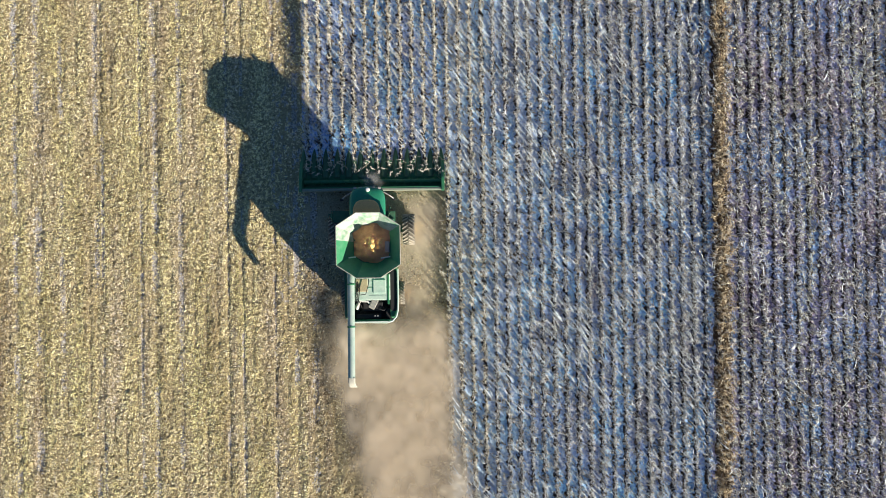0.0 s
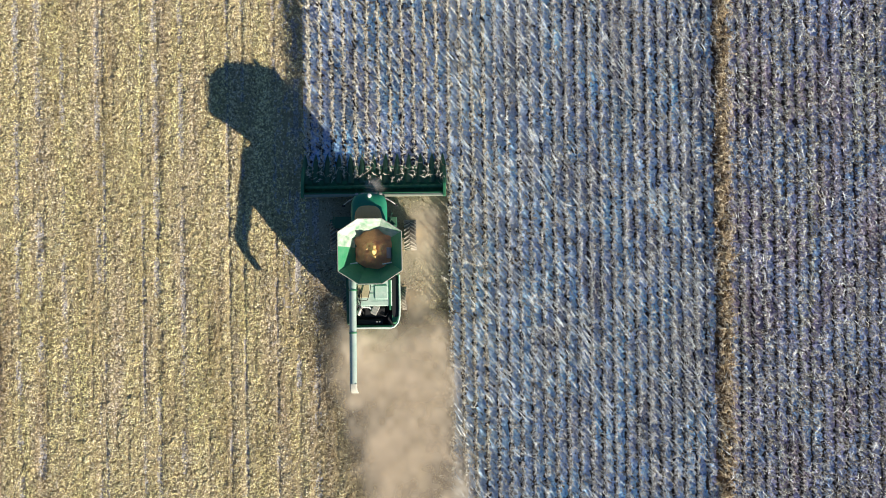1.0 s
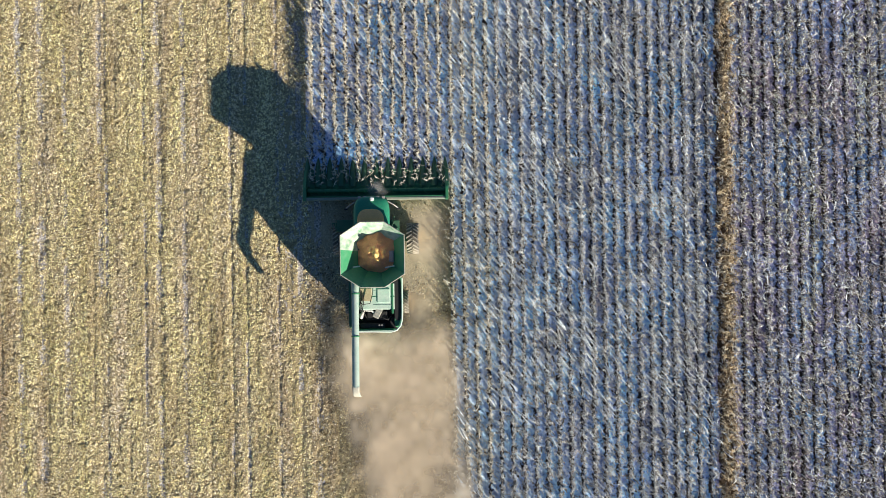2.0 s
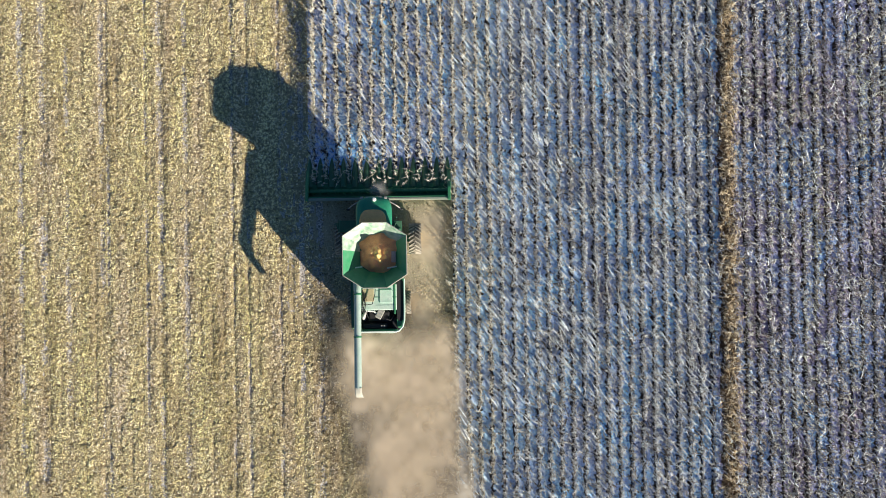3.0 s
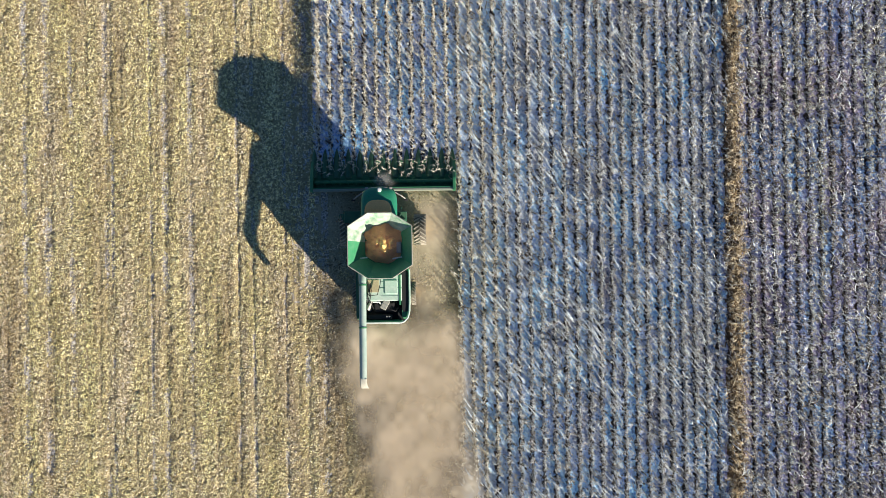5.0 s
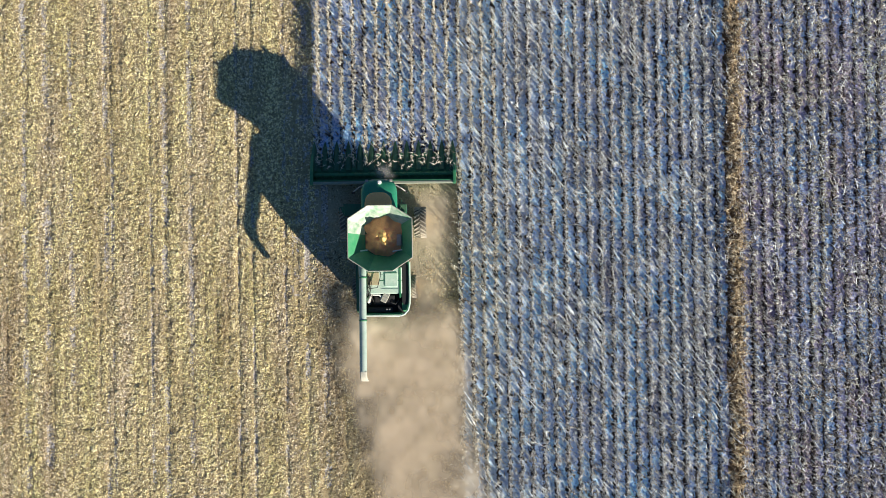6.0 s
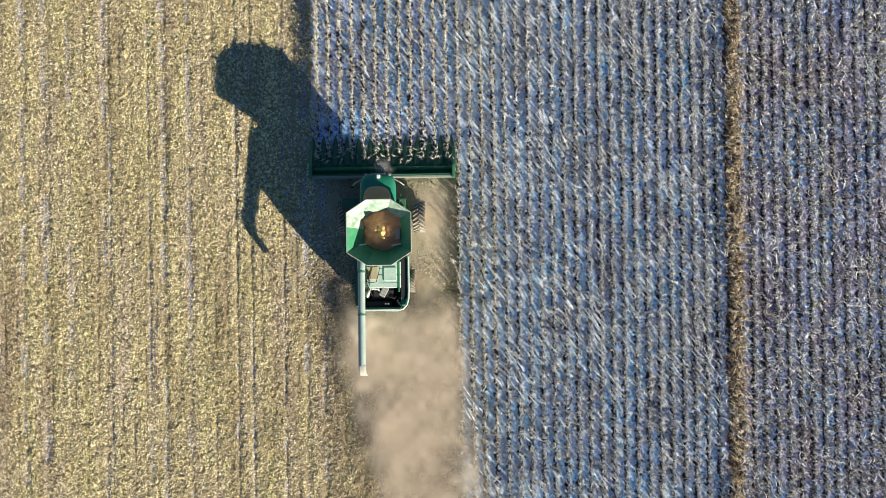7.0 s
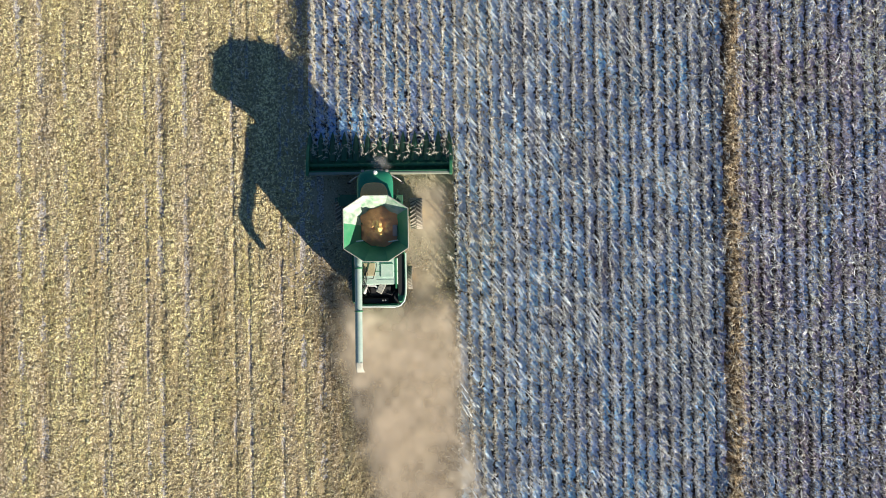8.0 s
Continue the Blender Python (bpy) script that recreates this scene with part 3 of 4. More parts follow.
for _i in range(8):
    _v, _f = corn_plant(np.random.default_rng(260 + _i), 0.90 + 0.06 * (_i % 4), 5, 0.8, 0.8)
    _ob = from_arrays("corn_plant", _v, _f, M_STALK)
    PLANT_MESHES.append(_ob.data)
    bpy.data.objects.remove(_ob)


def plants_at_header(row, x, seed):
    """The plants that the header is about to take, each an object of its own."""
    rng = np.random.default_rng(seed)
    y = HEADER_Y + 0.45
    while y < HEADER_Y + 3.2:
        ob = new("corn_plant", PLANT_MESHES[rng.integers(len(PLANT_MESHES))])
        ob.parent = row
        gone = max(0.0, HEADER_Y + 1.3 - y) / 0.85              # bent over by the snouts
        px, s = x + rng.normal(0, 0.03), rng.uniform(0.85, 1.12)
        ob.matrix_local = pose(px, y, -0.02 + 0.25 * gone, rng.normal(0, 6) + 30 * gone * rng.random(), rng.normal(0, 6), rng.uniform(0, 360)) @ Matrix.Scale(s, 4)
        y += 0.125 * rng.uniform(0.7, 1.5)


def build_rows():
    for k in range(-11, 47):
        x = ROW0 + k * PITCH
        y0 = HEADER_Y + 3.2 if k <= 0 else -22.0
        if k == WEEDY:
            a = plant_row(x + 0.08, y0, 20, 0.12, BUSHY, 900, 0.10, 0.22)
            b = plant_row(x + 0.48, y0, 20, 0.13, BUSHY, 901, 0.10, 0.22)
            v, f = np.concatenate([a[0], b[0]]), np.concatenate([a[1], b[1] + len(a[0])])
            ob = from_arrays("corn_row", v, f, M_BROWN_CORN)
            tagged(ob, "dense tangled strip of brown dry corn between thinner rows", "corn row", "standing corn rows", "stuff")
            continue
        dense = k > WEEDY
        mixed = PLANTS + DENSE * 3 if dense else PLANTS + DENSE[:max(0, k // 4)]
        v, f = plant_row(x, y0, 20, 0.125 if dense else 0.16 if k == WEEDY - 1 else 0.032 if k == -11 else 0.085, mixed, 500 + k, 0.03 if dense else 0.018, 0.14 if dense else 0.08)
        lv, lf = lodged_row(x, y0 + (0.0 if k > 0 else 1.5), 20, 0.45 if k > 0 else 0.9, 300 + k)
        v, f = np.concatenate([v, lv]), np.concatenate([f, lf + len(v)])
        ob = from_arrays("corn_row", v, f, M_GREY_CORN if dense else M_STALK if k < 5 else M_CORN)
        tagged(ob, "standing row of weathered grey-tan corn stalks with tangled leaves" if dense else "standing row of dry tan corn stalks with hanging leaves", "corn row", "standing corn rows", "stuff")
        if k <= 0:
            plants_at_header(ob, x, 700 + k)


build_rows()


# ---------------------------------------------------------------- combine harvester
def octagon(hx, hy, cut, cx=0.0, cy=0.0, z=0.0):
    """Corners of a box with its corners cut off, anticlockwise from the right side."""
    c = [(hx, -hy + cut[1]), (hx, hy - cut[1]), (hx - cut[0], hy), (-hx + cut[0], hy), (-hx, hy - cut[1]), (-hx, -hy + cut[1]), (-hx + cut[0], -hy), (hx - cut[0], -hy)]
    return [Vector((cx + x, cy + y, z)) for x, y in c]


def rounded(hx, hy, r, z, cx=0.0, cy=0.0, n=4):
    """Points of a rounded rectangle."""
    out = []
    for sx, sy, a0 in ((1, 1, 0), (-1, 1, 90), (-1, -1, 180), (1, -1, 270)):
        for k in range(n + 1):
            a = radians(a0 + 90 * k / n)
            out.append(Vector((cx + sx * (hx - r) + r * math.cos(a), cy + sy * (hy - r) + r * math.sin(a), z)))
    return out


def lathe(profile, m, sides=32, bm=None):
    """Turn (radius, offset) pairs about the local x axis."""
    rings = [[m @ Vector((o, r * math.cos(a), r * math.sin(a))) for a in (2 * math.pi * k / sides for k in range(sides))] for r, o in profile]
    return loft(rings, bm, cap=False, closed=True)


def build_wheel(parent, x, y, radius, width, lugs, side):
    """A wheel: lugged tyre with a yellow rim."""
    m = Matrix.Translation((x, y, radius - 0.03))
    R, w = radius - 0.06, width / 2
    bm = lathe([(R * 0.55, -w * 0.8), (R * 0.75, -w), (R * 0.93, -w), (R, -w * 0.75), (R, w * 0.75), (R * 0.93, w), (R * 0.75, w), (R * 0.55, w * 0.8)], m, 40)
    tread = bmesh.new()
    for k in range(lugs):
        for s in (-1, 1):
            a = 2 * math.pi * (k + (0.5 if s > 0 else 0)) / lugs
            t = bmesh.new()
            bmesh.ops.create_cube(t, size=1)
            for v in t.verts:
                u = v.co.x + 0.5
                ang = a + (u - 0.5) * 0.26 + v.co.y * 0.085
                rr = R - 0.02 + (v.co.z + 0.5) * 0.085
                v.co = Vector((s * (0.02 + u * w * 0.97), rr * math.cos(ang), rr * math.sin(ang)))
            merge(tread, t, m)
    wheel = part("tyre", bm, M_RUBBER, parent, "black lugged tractor tyre grey with dust")
    part("tread", tread, M_LUG, wheel, "pale dusty chevron tread bars")
    rim = lathe([(R * 0.08, w * 0.2 * side), (R * 0.5, w * 0.25 * side), (R * 0.56, w * 0.75 * side), (R * 0.58, w * 0.75 * side), (R * 0.58, -w * 0.75 * side), (R * 0.08, 0.0)], m, 28)
    part("rim", rim, M_YELLOW, wheel, "yellow steel wheel rim")
    return wheel


def build_combine():
    root = tagged(new("combine_harvester"), "green combine harvester with full open grain tank, cutting corn", "combine harvester")
    root.location = (CX, 0, 0)
    # chassis, side panels and rear hood
    part("chassis", box(-1.25, 1.25, -3.4, 2.6, 0.75, 1.9, 0.08), M_DARK_GREEN, root)
    for s in (-1, 1):
        x0, x1 = sorted((s * 1.22, s * 1.62))
        top = 3.5 if s < 0 else 3.05
        bm = loft([rounded((x1 - x0) / 2, 2.6 - 0.1 * abs(k - 1), 0.12, z, (x0 + x1) / 2, -1.2) for k, z in enumerate((1.3, 1.9, top - 0.2, top))])
        part("side_panel", bm, M_GREEN if s > 0 else M_DARK_GREEN, root, "green sheet metal side panel", True)
    part("front_bulkhead", box(-1.5, 1.5, 1.2, 2.6, 1.7, 3.3, 0.06), M_DARK_GREEN, root)
    # engine deck behind the tank
    part("engine_deck", box(-1.2, 1.22, -2.55, -0.9, 2.9, 3.18, 0.05), M_PALE, root, "pale dusty green engine deck")
    part("deck_step", box(-1.2, 1.22, -1.75, -1.72, 3.18, 3.2, 0.005), M_GREEN, root)
    part("deck_hatch", box(-0.95, -0.2, -2.0, -1.2, 3.18, 3.23, 0.02), M_DECK_TAN, root, "tan dusty hatch on the engine deck")
    part("deck_cover", box(0.15, 0.95, -2.1, -1.25, 3.18, 3.24, 0.03), M_PALE, root)
    part("hand_rail", tube([(-0.95, -2.1, 3.2), (-0.75, -2.2, 3.45), (-0.3, -2.15, 3.45), (-0.12, -1.5, 3.45), (-0.12, -1.2, 3.2)], 0.025, 6), M_BLACK, root)
    # engine bay
    bay = part("engine_bay", box(-1.15, 1.2, -3.75, -2.55, 1.6, 2.45, 0.04), M_BLACK, root, "open black engine bay")
    part("engine_block", box(-0.55, 0.75, -3.25, -2.65, 2.4, 2.85, 0.08), M_BLACK, bay)
    part("radiator", box(-0.95, 0.6, -3.72, -3.42, 2.4, 3.0, 0.05), M_BLACK, bay, "black radiator across the rear")
    for x in (0.25, 0.42):
        part("cap", tube([(x, -3.55, 3.0), (x, -3.55, 3.06)], 0.055, 10), M_STEEL, bay)
    m = Matrix.Translation((0.15, -2.78, 3.02)) @ Matrix.Rotation(radians(-28), 4, "Z")
    part("filter_box", box(-0.2, 0.2, -0.32, 0.32, -0.12, 0.14, 0.04, m=m), M_SPOUT, bay, "whitish dusty filter box")
    for k in range(3):
        y = -0.2 + 0.2 * k
        part("strap", box(-0.21, 0.21, y - 0.02, y + 0.02, -0.13, 0.155, 0.006, m=m), M_STEEL, bay)
    part("intake_pipe", tube([(-0.85, -3.15, 2.6), (-0.88, -3.05, 3.0), (-0.8, -2.75, 3.08), (-0.7, -2.5, 2.95)], 0.11, 10), M_STEEL, bay, "grey intake pipe", True)
    part("hose", tube([(-0.6, -2.6, 3.0), (-0.2, -2.62, 3.12), (-0.1, -2.75, 3.05)], 0.06, 8), M_WHITE, bay, "", True)
    part("hose", tube([(0.5, -3.1, 2.85), (0.8, -3.2, 2.95), (1.0, -3.0, 2.7)], 0.05, 8), M_BLACK, bay, "", True)
    # rounded rear hood rim and dark intake screen
    rim = [(-1.15, -3.9, 3.15), (1.0, -3.95, 3.15), (1.35, -3.85, 3.15), (1.58, -3.6, 3.15), (1.68, -3.2, 3.15), (1.70, -2.6, 3.15), (1.70, -0.6, 3.15)]
    part("hood_rim", tube(rim, 0.06, 8), M_PALE, root, "pale green rounded edge of the rear hood", True)
    part("rear_lip", loft([rounded(1.24, 0.05, 0.04, z, -0.02, -3.93) for z in (3.1, 3.2)]), M_WHITE, root, "pale dusty lip along the rear hood")
    part("deck_rail", box(1.04, 1.16, -2.8, -0.9, 2.95, 3.22, 0.03), M_GREEN, root, "bright green side rail of the engine deck")
    for y in (-1.35, -2.25):
        part("deck_seam", box(-0.1, 1.0, y - 0.012, y + 0.012, 3.18, 3.195, 0.004), M_AUGER, root)
    part("rear_wall", box(-1.5, 1.25, -3.92, -3.76, 1.5, 3.05, 0.06), M_GREEN, root)
    part("intake_screen", loft([rounded(0.21, 1.3, 0.18, z, 1.44, -1.95) for z in (2.9, 3.06, 3.09)]), M_BLACK, root, "black rounded air intake screen")
    part("rear_corner", loft([rounded(0.36, 0.42, 0.3, z, 1.3, -3.45) for z in (1.5, 2.7, 2.8)]), M_BLACK, root, "", True)
    part("straw_hood", loft([rounded(1.25, 0.35, 0.1, z, 0, y) for z, y in ((0.9, -3.6), (1.5, -3.55), (2.4, -3.5))]), M_DARK_GREEN, root)
    # grain tank: bin, eight flared panels, rim
    lo, hi = octagon(1.02, 1.10, (0.60, 0.42), -0.02, 0.95, 3.25), octagon(1.97, 2.01, (1.23, 0.80), -0.03, 0.92, 4.72)
    bm = bmesh.new()
    floor_ring = octagon(1.02, 1.10, (0.60, 0.42), -0.02, 0.95, 2.6)
    loft([lo, floor_ring], bm, cap=False)
    bm.faces.new([bm.verts.new(p) for p in floor_ring])
    tank = part("grain_tank", bm, M_GREEN, root, "green grain tank bin")
    part("tank_skirt", loft([[p + Vector((0, 0, -0.02)) for p in octagon(1.3, 1.35, (0.7, 0.45), -0.02, 0.95, z)] for z in (2.6, 3.6)], cap=False), M_GREEN, root)
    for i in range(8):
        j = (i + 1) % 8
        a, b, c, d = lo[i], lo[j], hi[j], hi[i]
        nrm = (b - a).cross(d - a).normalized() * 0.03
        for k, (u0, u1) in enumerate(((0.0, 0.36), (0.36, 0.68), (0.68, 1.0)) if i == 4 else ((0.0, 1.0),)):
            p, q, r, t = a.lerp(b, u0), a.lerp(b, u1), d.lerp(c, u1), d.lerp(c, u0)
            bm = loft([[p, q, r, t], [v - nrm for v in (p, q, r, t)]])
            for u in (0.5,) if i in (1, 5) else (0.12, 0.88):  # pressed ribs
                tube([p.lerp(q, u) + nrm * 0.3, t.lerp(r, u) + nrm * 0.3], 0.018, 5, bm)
            dusty = i in (1, 2, 3) or (i == 4 and k == 0)      # sheets facing the sun, given the lighter copy of the paint
            part("tank_panel", bm, M_LIT_PANEL if dusty else M_PANEL, tank, "flared green tank panel painted paler as sunlit" if dusty else "flared green tank extension panel")
            if k:
                part("seam", tube([p + nrm * 0.1, t + nrm * 0.1], 0.014, 5), M_DARK_GREEN, tank)
        for u in (0.25, 0.75):
            q = d.lerp(c, u) * 1.0 - Vector((0, 0, 0.06))
            part("latch", box(q.x - 0.05, q.x + 0.05, q.y - 0.05, q.y + 0.05, q.z - 0.03, q.z + 0.05, 0.015), M_BEAM, tank)
        part("tank_rim", tube([d, c], 0.028, 6), M_SPOUT, tank, "pale folded rim of the tank panel")
        part("hinge", tube([a.lerp(b, 0.2) + Vector((0, 0, 0.03)), a.lerp(b, 0.8) + Vector((0, 0, 0.03))], 0.03, 6), M_DARK_GREEN, tank)
    part("sensor_bracket", box(0.95, 1.25, 0.45, 1.15, 3.6, 3.85, 0.04), M_STEEL, tank)
    part("cross_bar", tube([(-1.3, 0.15, 3.95), (-0.85, 0.2, 3.97)], 0.04, 6), M_WHITE, tank)
    part("cross_bar", tube([(0.7, 0.1, 3.95), (1.3, 0.2, 3.97)], 0.04, 6), M_WHITE, tank)
    # cab
    cab = part("cab", loft([rounded(0.98, 0.85, 0.25, z, -0.08, 3.45 + dy) for z, dy in ((1.9, -0.1), (2.4, 0.05), (3.78, 0.05))]), M_GLASS, root, "tinted glass cab")
    for x, y in ((-0.95, 4.15), (0.79, 4.15), (-0.98, 2.75), (0.82, 2.75)):
        part("pillar", tube([(x, y, 1.9), (x, y, 3.80)], 0.05, 6), M_BLACK, cab)
    roof = []
    for u in np.linspace(0, 1, 14):                           # domed shell, round at the front
        k, z = math.cos(u * 1.45), 3.76 + 0.36 * math.sin(u * 1.45) ** 0.8 if u else 3.76
        ring = []
        for i in range(40):
            a = 2 * math.pi * i / 40
            e = 0.62 if math.sin(a) > 0 else 0.3
            cx, cy = math.copysign(abs(math.cos(a)) ** e, math.cos(a)), math.copysign(abs(math.sin(a)) ** e, math.sin(a))
            ring.append(Vector((-0.1 + 1.13 * cx * k, 3.4 + (1.18 if cy > 0 else 0.9) * cy * k, z)))
        roof.append(ring)
    part("roof", loft(roof), M_ROOF, cab, "rounded green cab roof", True)
    hatch = [[Vector((-0.14 + 0.84 * w * math.copysign(abs(math.cos(a)) ** 0.6, math.cos(a)), 2.82 + (0.93 if math.sin(a) > 0 else 0.12) * w * math.copysign(abs(math.sin(a)) ** 0.75, math.sin(a)), z))
              for a in (2 * math.pi * i / 32 for i in range(32))] for w, z in ((1.0, 3.88), (1.0, 4.145), (0.95, 4.165))]
    part("roof_hatch", loft(hatch), M_TAN, cab, "tan dusty rear section of the cab roof")
    part("receiver", loft([rounded(r, r, r * 0.9, z, -0.05, 4.38) for r, z in ((0.12, 3.88), (0.13, 4.10), (0.07, 4.18))]), M_WHITE, cab, "white satellite receiver dome", True)
    for x in (-0.85, -0.5, 0.3, 0.65):
        part("work_light", box(x - 0.09, x + 0.09, 4.42, 4.56, 3.76, 3.90, 0.02), M_STEEL, cab)
    for s in (-1, 1):
        arm = part("mirror_arm", tube([(-0.1 + s * 1.0, 4.25, 3.4), (-0.1 + s * 1.35, 4.05, 3.35), (-0.1 + s * 1.62, 3.85, 3.2)], 0.04, 6), M_STEEL, root, "pale mirror arm")
        part("mirror", box(-0.1 + s * 1.66 - 0.1, -0.1 + s * 1.66 + 0.1, 3.74, 3.84, 2.8, 3.25, 0.03), M_BLACK, arm)
    # service platform, ladder and rails
    plat = part("platform", box(-2.45, -1.2, 2.4, 3.15, 1.85, 1.95, 0.03), M_DARK_GREEN, root, "dark green access platform")
    part("guard_rail", tube([(-2.42, 2.42, 1.95), (-2.42, 2.42, 2.9), (-2.42, 3.12, 2.9), (-2.42, 3.12, 1.95)], 0.025, 6), M_DARK_GREEN, plat)
    for k in range(5):
        z = 0.45 + 0.3 * k
        part("ladder_step", box(-2.9 + 0.07 * k, -2.6 + 0.07 * k, 2.55, 3.0, z, z + 0.05, 0.01), M_DARK_GREEN, plat)
    part("guard_rail", tube([(1.02, 2.35, 1.95), (1.02, 2.35, 3.5), (1.25, 2.9, 3.5), (1.25, 3.3, 3.0), (1.25, 3.3, 1.95)], 0.03, 6), M_DARK_GREEN, root)
    part("side_step", box(0.95, 1.55, 2.35, 3.1, 1.85, 1.95, 0.03), M_DARK_GREEN, root)
    part("ladder_rail", tube([(1.25, 2.3, 2.0), (1.5, 2.35, 3.3), (1.62, 2.0, 3.55), (1.62, 1.5, 3.5)], 0.03, 6), M_GREEN, root, "bent green grab rail", True)
    for k in range(3):
        x = -0.92 + 0.09 * k
        part("hose", tube([(x, -1.2 - 0.1 * k, 3.2), (x + 0.05, -1.9, 3.3), (x - 0.04, -2.5, 3.28), (x + 0.1 * k, -3.0 - 0.1 * k, 2.7)], 0.028, 6), M_BLACK, root, "black hydraulic hose", True)
    part("coolant_tank", loft([rounded(r, r * 1.5, r * 0.9, z, -0.88, -2.95) for r, z in ((0.10, 2.6), (0.12, 3.0), (0.07, 3.06))]), M_WHITE, root, "white plastic coolant tank", True)
    # axles and wheels
    part("front_axle", tube([(-2.3, 1.93, 0.97), (2.3, 1.93, 0.97)], 0.18, 10), M_DARK_GREEN, root)
    part("rear_axle", tube([(-1.8, -2.2, 0.72), (1.8, -2.2, 0.72)], 0.12, 10), M_DARK_GREEN, root)
    for s in (-1, 1):
        build_wheel(root, s * 2.38, 1.93, 1.0, 0.76, 22, s)
        build_wheel(root, s * 1.78, -2.2, 0.74, 0.52, 20, s)
    # unloading auger, folded back along the side
    rise = lambda y: 3.70 - 0.062 * (y + 1.2)
    part("auger_elbow", tube([(-1.25, 0.2, 2.6), (-1.3, -0.1, 3.3), (-1.22, -0.6, 3.62), (-1.2, -1.3, rise(-1.3))], 0.24, 14), M_AUGER, root, "", True)
    arm = part("unloading_auger", tube([(-1.2, y, rise(y)) for y in (-1.2, -4.1, -7.33)], 0.225, 16), M_AUGER, root, "long pale green unloading auger tube", True)
    for y in (-1.5, -4.15):
        part("flange", tube([(-1.2, y - 0.04, rise(y)), (-1.2, y + 0.04, rise(y))], 0.26, 16), M_GREEN, arm)
    part("spout", loft([[Vector((-1.2 + ox + p.x, y, z + p.y)) for p in rounded(w, d, 0.1, 0)] for ox, y, z, w, d in
                        ((0, -7.28, 4.07, 0.22, 0.22), (0.01, -7.57, 4.05, 0.21, 0.22), (0.04, -7.80, 3.90, 0.23, 0.2), (0.08, -7.94, 3.64, 0.25, 0.18))]), M_SPOUT, arm, "whitish rubber spout", True)
    part("strut", tube([(-1.2, -2.3, 3.6), (-1.35, -2.3, 3.1)], 0.05, 6), M_DARK_GREEN, arm)
    # feeder house
    part("feeder_house", loft([[Vector((x, y, z + dz)) for x, dz in ((-0.75, -0.35), (0.75, -0.35), (0.75, 0.35), (-0.75, 0.35))] for y, z in ((2.3, 1.55), (4.5, 0.85))]), M_DARK_GREEN, root)
    build_header(root)
    return root


def build_header(root):
    """Twelve-row corn head: back beam, trough with cross auger, end walls, thirteen snouts."""
    half = 6.03 * PITCH
    off = ROW0 - 5.5 * PITCH - CX
    head = part("corn_header", box(off - half, off + half, 4.46, 4.65, 0.75, 1.12, 0.05), M_BEAM, root, "twelve-row corn header with worn steel back beam")
    part("back_sheet", box(off - half, off + half, 4.66, 4.72, 0.25, 1.10, 0.01), M_GREEN, head)
    part("trough", box(off - half, off + half, 4.70, 5.55, 0.34, 0.42, 0.02), M_GREEN, head)
    bm = tube([(off - half + 0.1, 5.1, 0.66), (off + half - 0.1, 5.1, 0.66)], 0.13, 12)
    n = 420
    for s in (-1, 1):                                        # helical flighting towards the middle
        prev = None
        for k in range(n // 2):
            u = k / (n // 2)
            x, a = off + s * (0.4 + u * (half - 0.5)), u * 2 * math.pi * 8 * s
            pair = [bm.verts.new((x, 5.1 + r * math.cos(a), 0.66 + r * math.sin(a))) for r in (0.12, 0.22)]
            if prev:
                bm.faces.new((prev[0], prev[1], pair[1], pair[0]))
            prev = pair
    part("cross_auger", bm, M_GREEN, head, "green cross auger with spiral flighting")
    for s in (-1, 1):
        x = off + s * half
        pts = [(4.45, 0.25), (4.45, 1.2), (5.3, 1.15), (6.0, 0.75), (6.5, 0.35), (6.3, 0.2)]
        bm = loft([[Vector((x + dx, y, z)) for y, z in pts] for dx in (-0.1, 0.1)])
        bmesh.ops.bevel(bm, geom=bm.edges[:], offset=0.025, segments=1, affect="EDGES")
        part("end_wall", bm, M_GREEN, head, "bright green end wall")
    for k in range(13):
        x = off + (k - 6) * PITCH * (1.0 if 0 < k < 12 else 0.985)
        rings = []
        for y, w, z, d in ((5.4, 0.25, 0.42, 0.30), (5.8, 0.25, 0.40, 0.26), (6.3, 0.22, 0.33, 0.20), (6.8, 0.16, 0.24, 0.13), (7.15, 0.08, 0.16, 0.07), (7.35, 0.02, 0.11, 0.03)):
            rings.append([Vector((x + w * math.cos(a), y, z - 0.12 + d * max(math.sin(a), -0.25))) for a in (2 * math.pi * i / 10 for i in range(10))])
        part("snout", loft(rings), M_DARK_GREEN, head, "", True)
    for k in range(12):
        x = off + (k - 5.5) * PITCH
        part("row_unit", box(x - 0.14, x + 0.14, 5.3, 6.5, 0.26, 0.38, 0.02), M_DARK_GREEN, head)


build_combine()


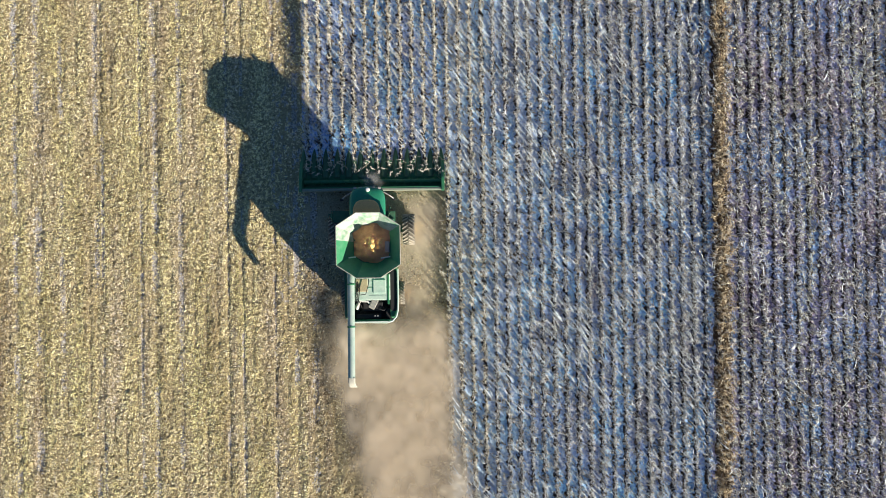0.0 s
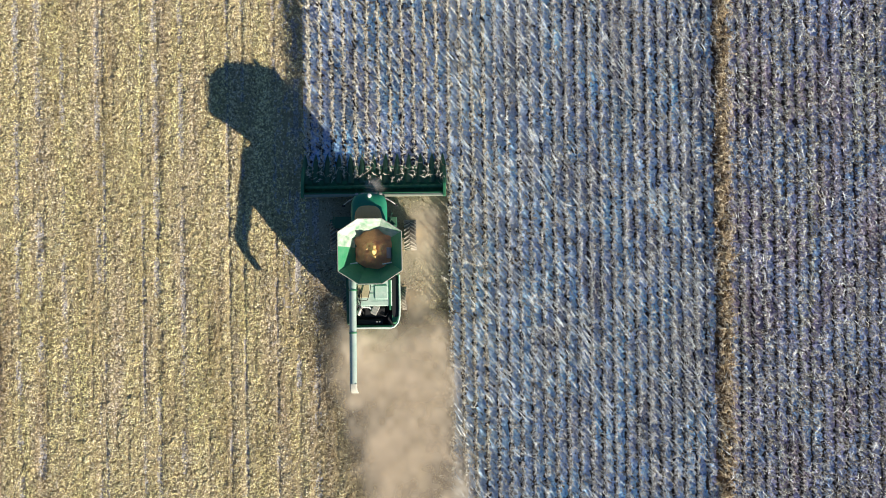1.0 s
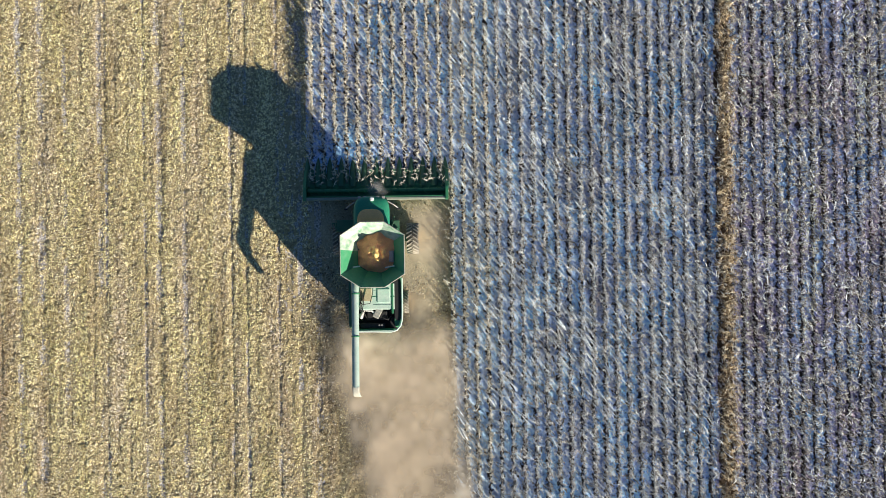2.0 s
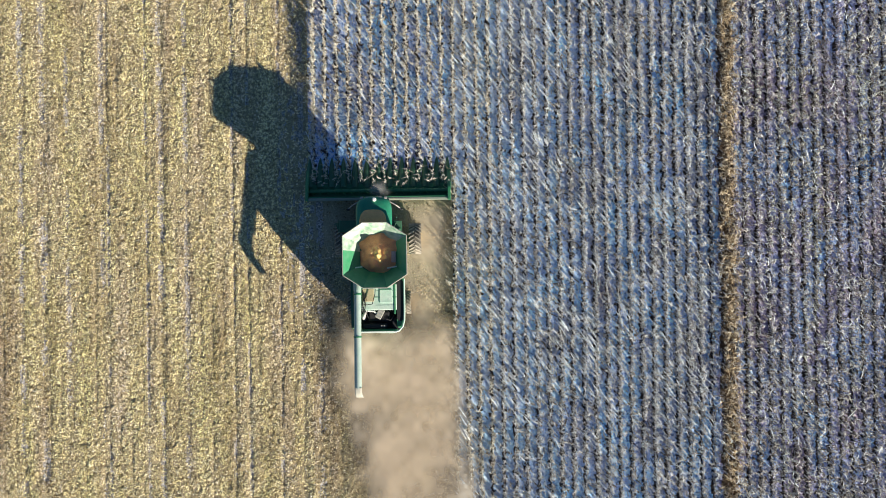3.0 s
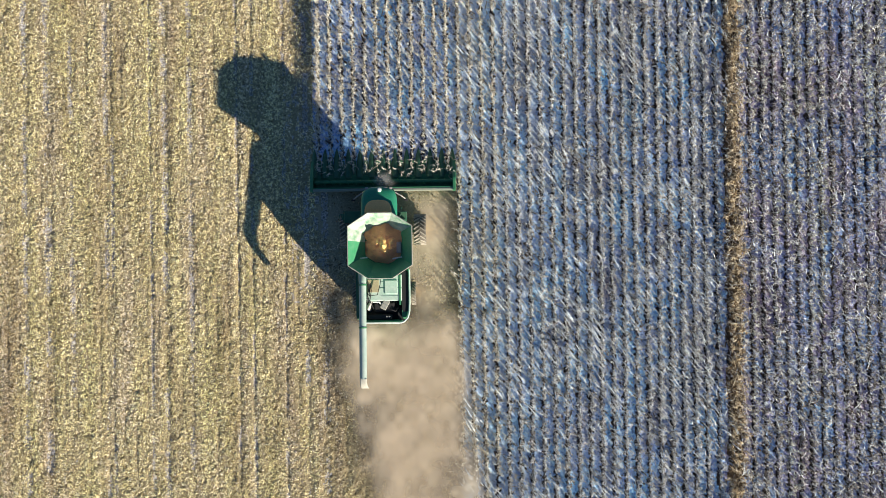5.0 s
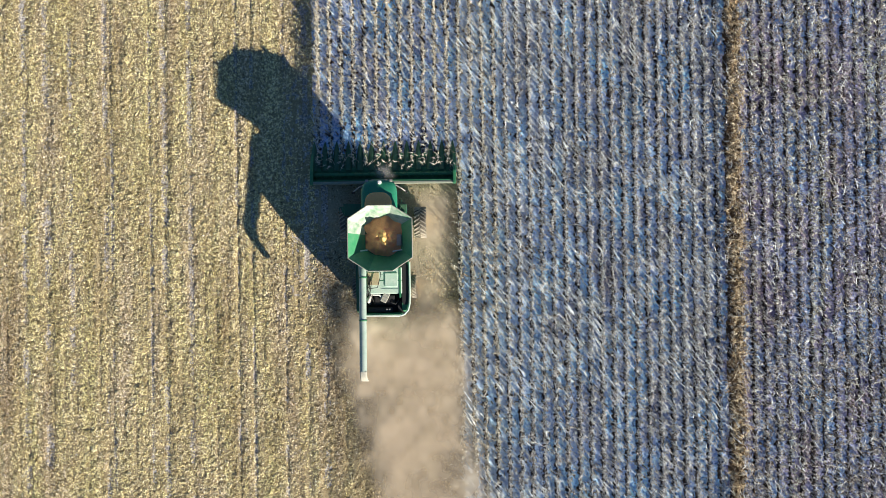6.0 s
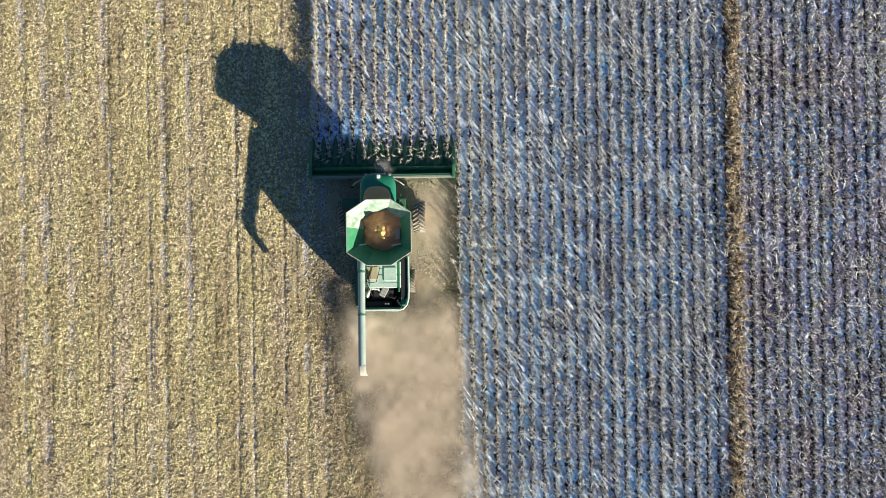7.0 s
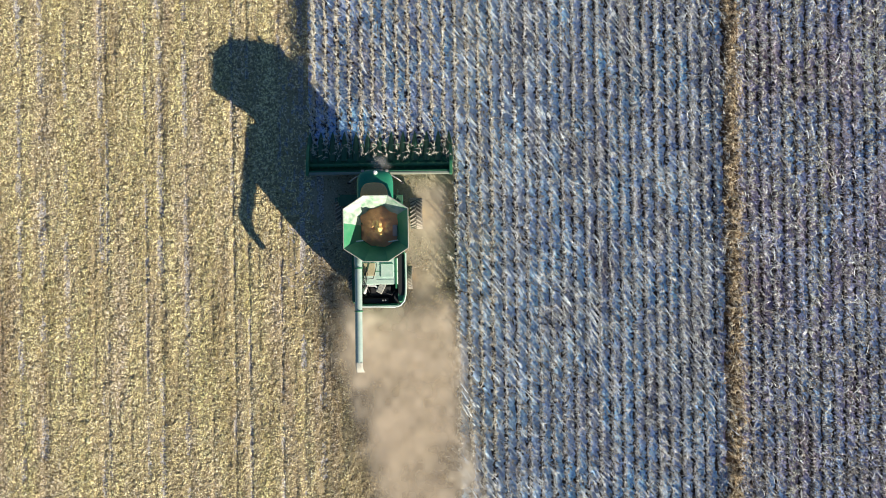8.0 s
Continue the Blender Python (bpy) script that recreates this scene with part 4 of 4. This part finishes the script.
# ---------------------------------------------------------------- grain, stalks on the header, dust
def build_grain():
    """A heap of shelled corn in the tank, peaked under the fill auger."""
    cx, cy = CX - 0.02, 0.95
    rs, sides = np.linspace(0.02, 1.0, 26), 72
    v, f = [], []
    for i, r in enumerate(rs):
        for k in range(sides):
            a = 2 * math.pi * k / sides
            lim = min(1.0 / max(abs(math.cos(a)), 1e-6), 1.08 / max(abs(math.sin(a)), 1e-6), 1.02 / (0.57 * abs(math.cos(a)) + 0.82 * abs(math.sin(a))))
            bank = 3.42 + 0.22 * math.cos(a) + 0.14 * math.sin(a) + 0.16 * noise.noise((2.2 * math.cos(a), 2.2 * math.sin(a), 3))              # level along the walls
            q = r * lim * 1.12 * (1 + 0.62 * (bank - 3.27))
            x, y = q * math.cos(a), q * math.sin(a)
            px, py = x - 0.16, y + 0.03
            d = math.hypot(px, py)
            z = 3.45 + (bank - 3.45) * r + 0.98 * math.exp(-(d / 0.66) ** 1.8) * (0.85 + 0.5 * noise.noise((x * 3.5, y * 3.5, 0))) + 0.12 * noise.noise((x * 2, y * 2, 5)) + 0.03 * noise.noise((x * 9, y * 9, 9))
            v.append((cx + x, cy + y, z))
    for i in range(len(rs) - 1):
        for k in range(sides):
            a, b = i * sides + k, i * sides + (k + 1) % sides
            f.append((a, b, b + sides, a + sides))
    v, f = np.array(v), np.array(f)
    ob = from_arrays("grain_heap", v, f, M_GRAIN, smooth=True)
    return tagged(ob, "heap of shelled orange-brown corn inside the grain tank", "grain", kind="stuff")


build_grain()


def build_broken_stalks():
    """Stalks and husks lying across the snouts and in the trough."""
    rng = np.random.default_rng(51)
    off = ROW0 - 5.5 * PITCH
    made = []
    for k in range(24):
        row = rng.integers(0, 12)
        x = off + (row - 5.5) * PITCH + rng.normal(0, 0.16)
        y, z = rng.uniform(5.7, 6.7), 0.0
        z = 0.92 - 0.42 * max(0, y - 5.5)
        a, L = rng.uniform(0, 6.28), rng.uniform(0.25, 0.75)
        pts = [(x + math.cos(a) * L * (u - 0.5) + 0.05 * math.sin(u * 5), y + math.sin(a) * L * (u - 0.5), z + 0.06 * math.sin(3.1 * u)) for u in (0, 0.33, 0.66, 1)]
        ob = part("broken_stalk", tube(pts, [0.012, 0.013, 0.011, 0.005], 5), M_STALK)
        made.append(tagged(ob, "broken pale corn stalk lying on the header", "corn stalk", "broken stalks on the header"))


build_broken_stalks()


def build_dust(name, label, x0, x1, y0, y1, levels, shape, mat, seed, step=0.16):
    """Drifting dust as a few thin billowing veils; shape(x, y, level) gives the cover."""
    vs, fs, cov, at = [], [], [], 0
    for lv, z in enumerate(levels):
        xs, ys = np.arange(x0, x1, step), np.arange(y0, y1, step)
        gx, gy = np.meshgrid(xs, ys, indexing="ij")
        hz = z + 0.2 * (lattice(gx, gy, 2.2, seed + lv) - 0.5) + 0.04 * (lattice(gx, gy, 0.7, seed + 20 + lv) - 0.5)
        c = np.clip(shape(gx, gy, lv), 0, 1)
        ny = len(ys)
        i, j = np.meshgrid(np.arange(len(xs) - 1), np.arange(ny - 1), indexing="ij")
        a = (i * ny + j).ravel()
        f = np.stack([a, a + ny, a + ny + 1, a + 1], -1)
        f = f[c.ravel()[f].max(1) > 0.004]
        vs.append(np.stack([gx, gy, hz], -1).reshape(-1, 3)), fs.append(f + at), cov.append(c.ravel())
        at += gx.size
    ob = from_arrays(name, np.concatenate(vs), np.concatenate(fs), mat, smooth=True)
    at = ob.data.attributes.new("cover", "FLOAT", "POINT")
    at.data.foreach_set("value", np.concatenate(cov).astype(np.float32))
    return tagged(ob, label, "dust", kind="stuff")


def smooth(a, b, v):
    u = np.clip((v - a) / (b - a), 0, 1)
    return u * u * (3 - 2 * u)


def tail_cover(x, y, lv):
    """The plume behind the straw hood, as wide as the swath, thinning backwards."""
    n = 0.6 * lattice(x, y, (1.7, 2.4), 61 + lv) + 0.4 * lattice(x, y, (0.5, 0.6), 71 + lv)
    rag = 1.1 * (lattice(x, y, 0.9, 81 + lv) - 0.5)
    wide = 2.2 * (lattice(x, y, 2.6, 86 + lv) - 0.5)
    drift = smooth(5.0, 19.0, -y)                               # the wind carries it towards the standing corn
    side = smooth(-7.3, -5.2, x + rag - 0.5 * wide - 2.5 * drift) * (1 - smooth(-0.1, 1.3, x + rag + 0.6 * wide - 1.5 * drift))
    ends = (1 - smooth(-5.4, -3.1, y + 1.3 * rag + 0.5 * wide)) * (1 + 0.5 * smooth(-7.5, -5.0, y)) * (0.55 + 0.45 * smooth(-20, -6, y))
    return side * ends * (0.20 + 0.50 * smooth(0.2, 0.8, n))


build_dust("dust_cloud", "tan dust cloud drifting behind the combine over the swath", -9, 3, -22, -3, (0.5, 0.8, 1.15), tail_cover, M_DUST, 300, 0.12)


def side_cover(x, y, lv):
    """Thin haze over the swath beside the machine."""
    n = lattice(x, y, 1.2, 91 + lv)
    return smooth(-2.8, -1.3, x) * (1 - smooth(-0.4, 0.8, x + 0.8 * (lattice(x, y, 0.9, 93) - 0.5))) * smooth(-5.5, -3, y) * (1 - smooth(3, 4.5, y)) * (0.16 + 0.40 * n)


build_dust("dust_haze", "thin tan haze over the fresh swath beside the combine", -3, 1.5, -6, 5, (0.6,), side_cover, M_DUST, 330)


def puff_cover(x, y, lv):
    d = np.hypot((x + 3.75) / 0.75, (y - 5.1) / 0.6)
    return (1 - smooth(0.2, 1.0, d + 0.6 * (lattice(x, y, 0.35, 95 + lv) - 0.5))) * 0.4


build_dust("dust_puff", "small grey dust puff rising from the header before the cab", -5.2, -2.4, 4.2, 6.2, (1.6, 2.1), puff_cover, M_SMOKE, 340, 0.08)


def chaff_cover(x, y, lv):
    d = np.hypot((x - CX - 0.05) / 1.15, (y - 1.0) / 1.15)
    return (1 - smooth(0.25, 1.0, d + 0.5 * (lattice(x, y, 0.5, 97 + lv) - 0.5))) * (0.05 + 0.22 * lattice(x, y, 0.45, 99 + lv))


build_dust("chaff_haze", "thin red-brown grain dust hanging over the tank", CX - 1.5, CX + 1.5, -0.5, 2.5, (4.35, 4.5), chaff_cover, M_CHAFF, 350, 0.08)
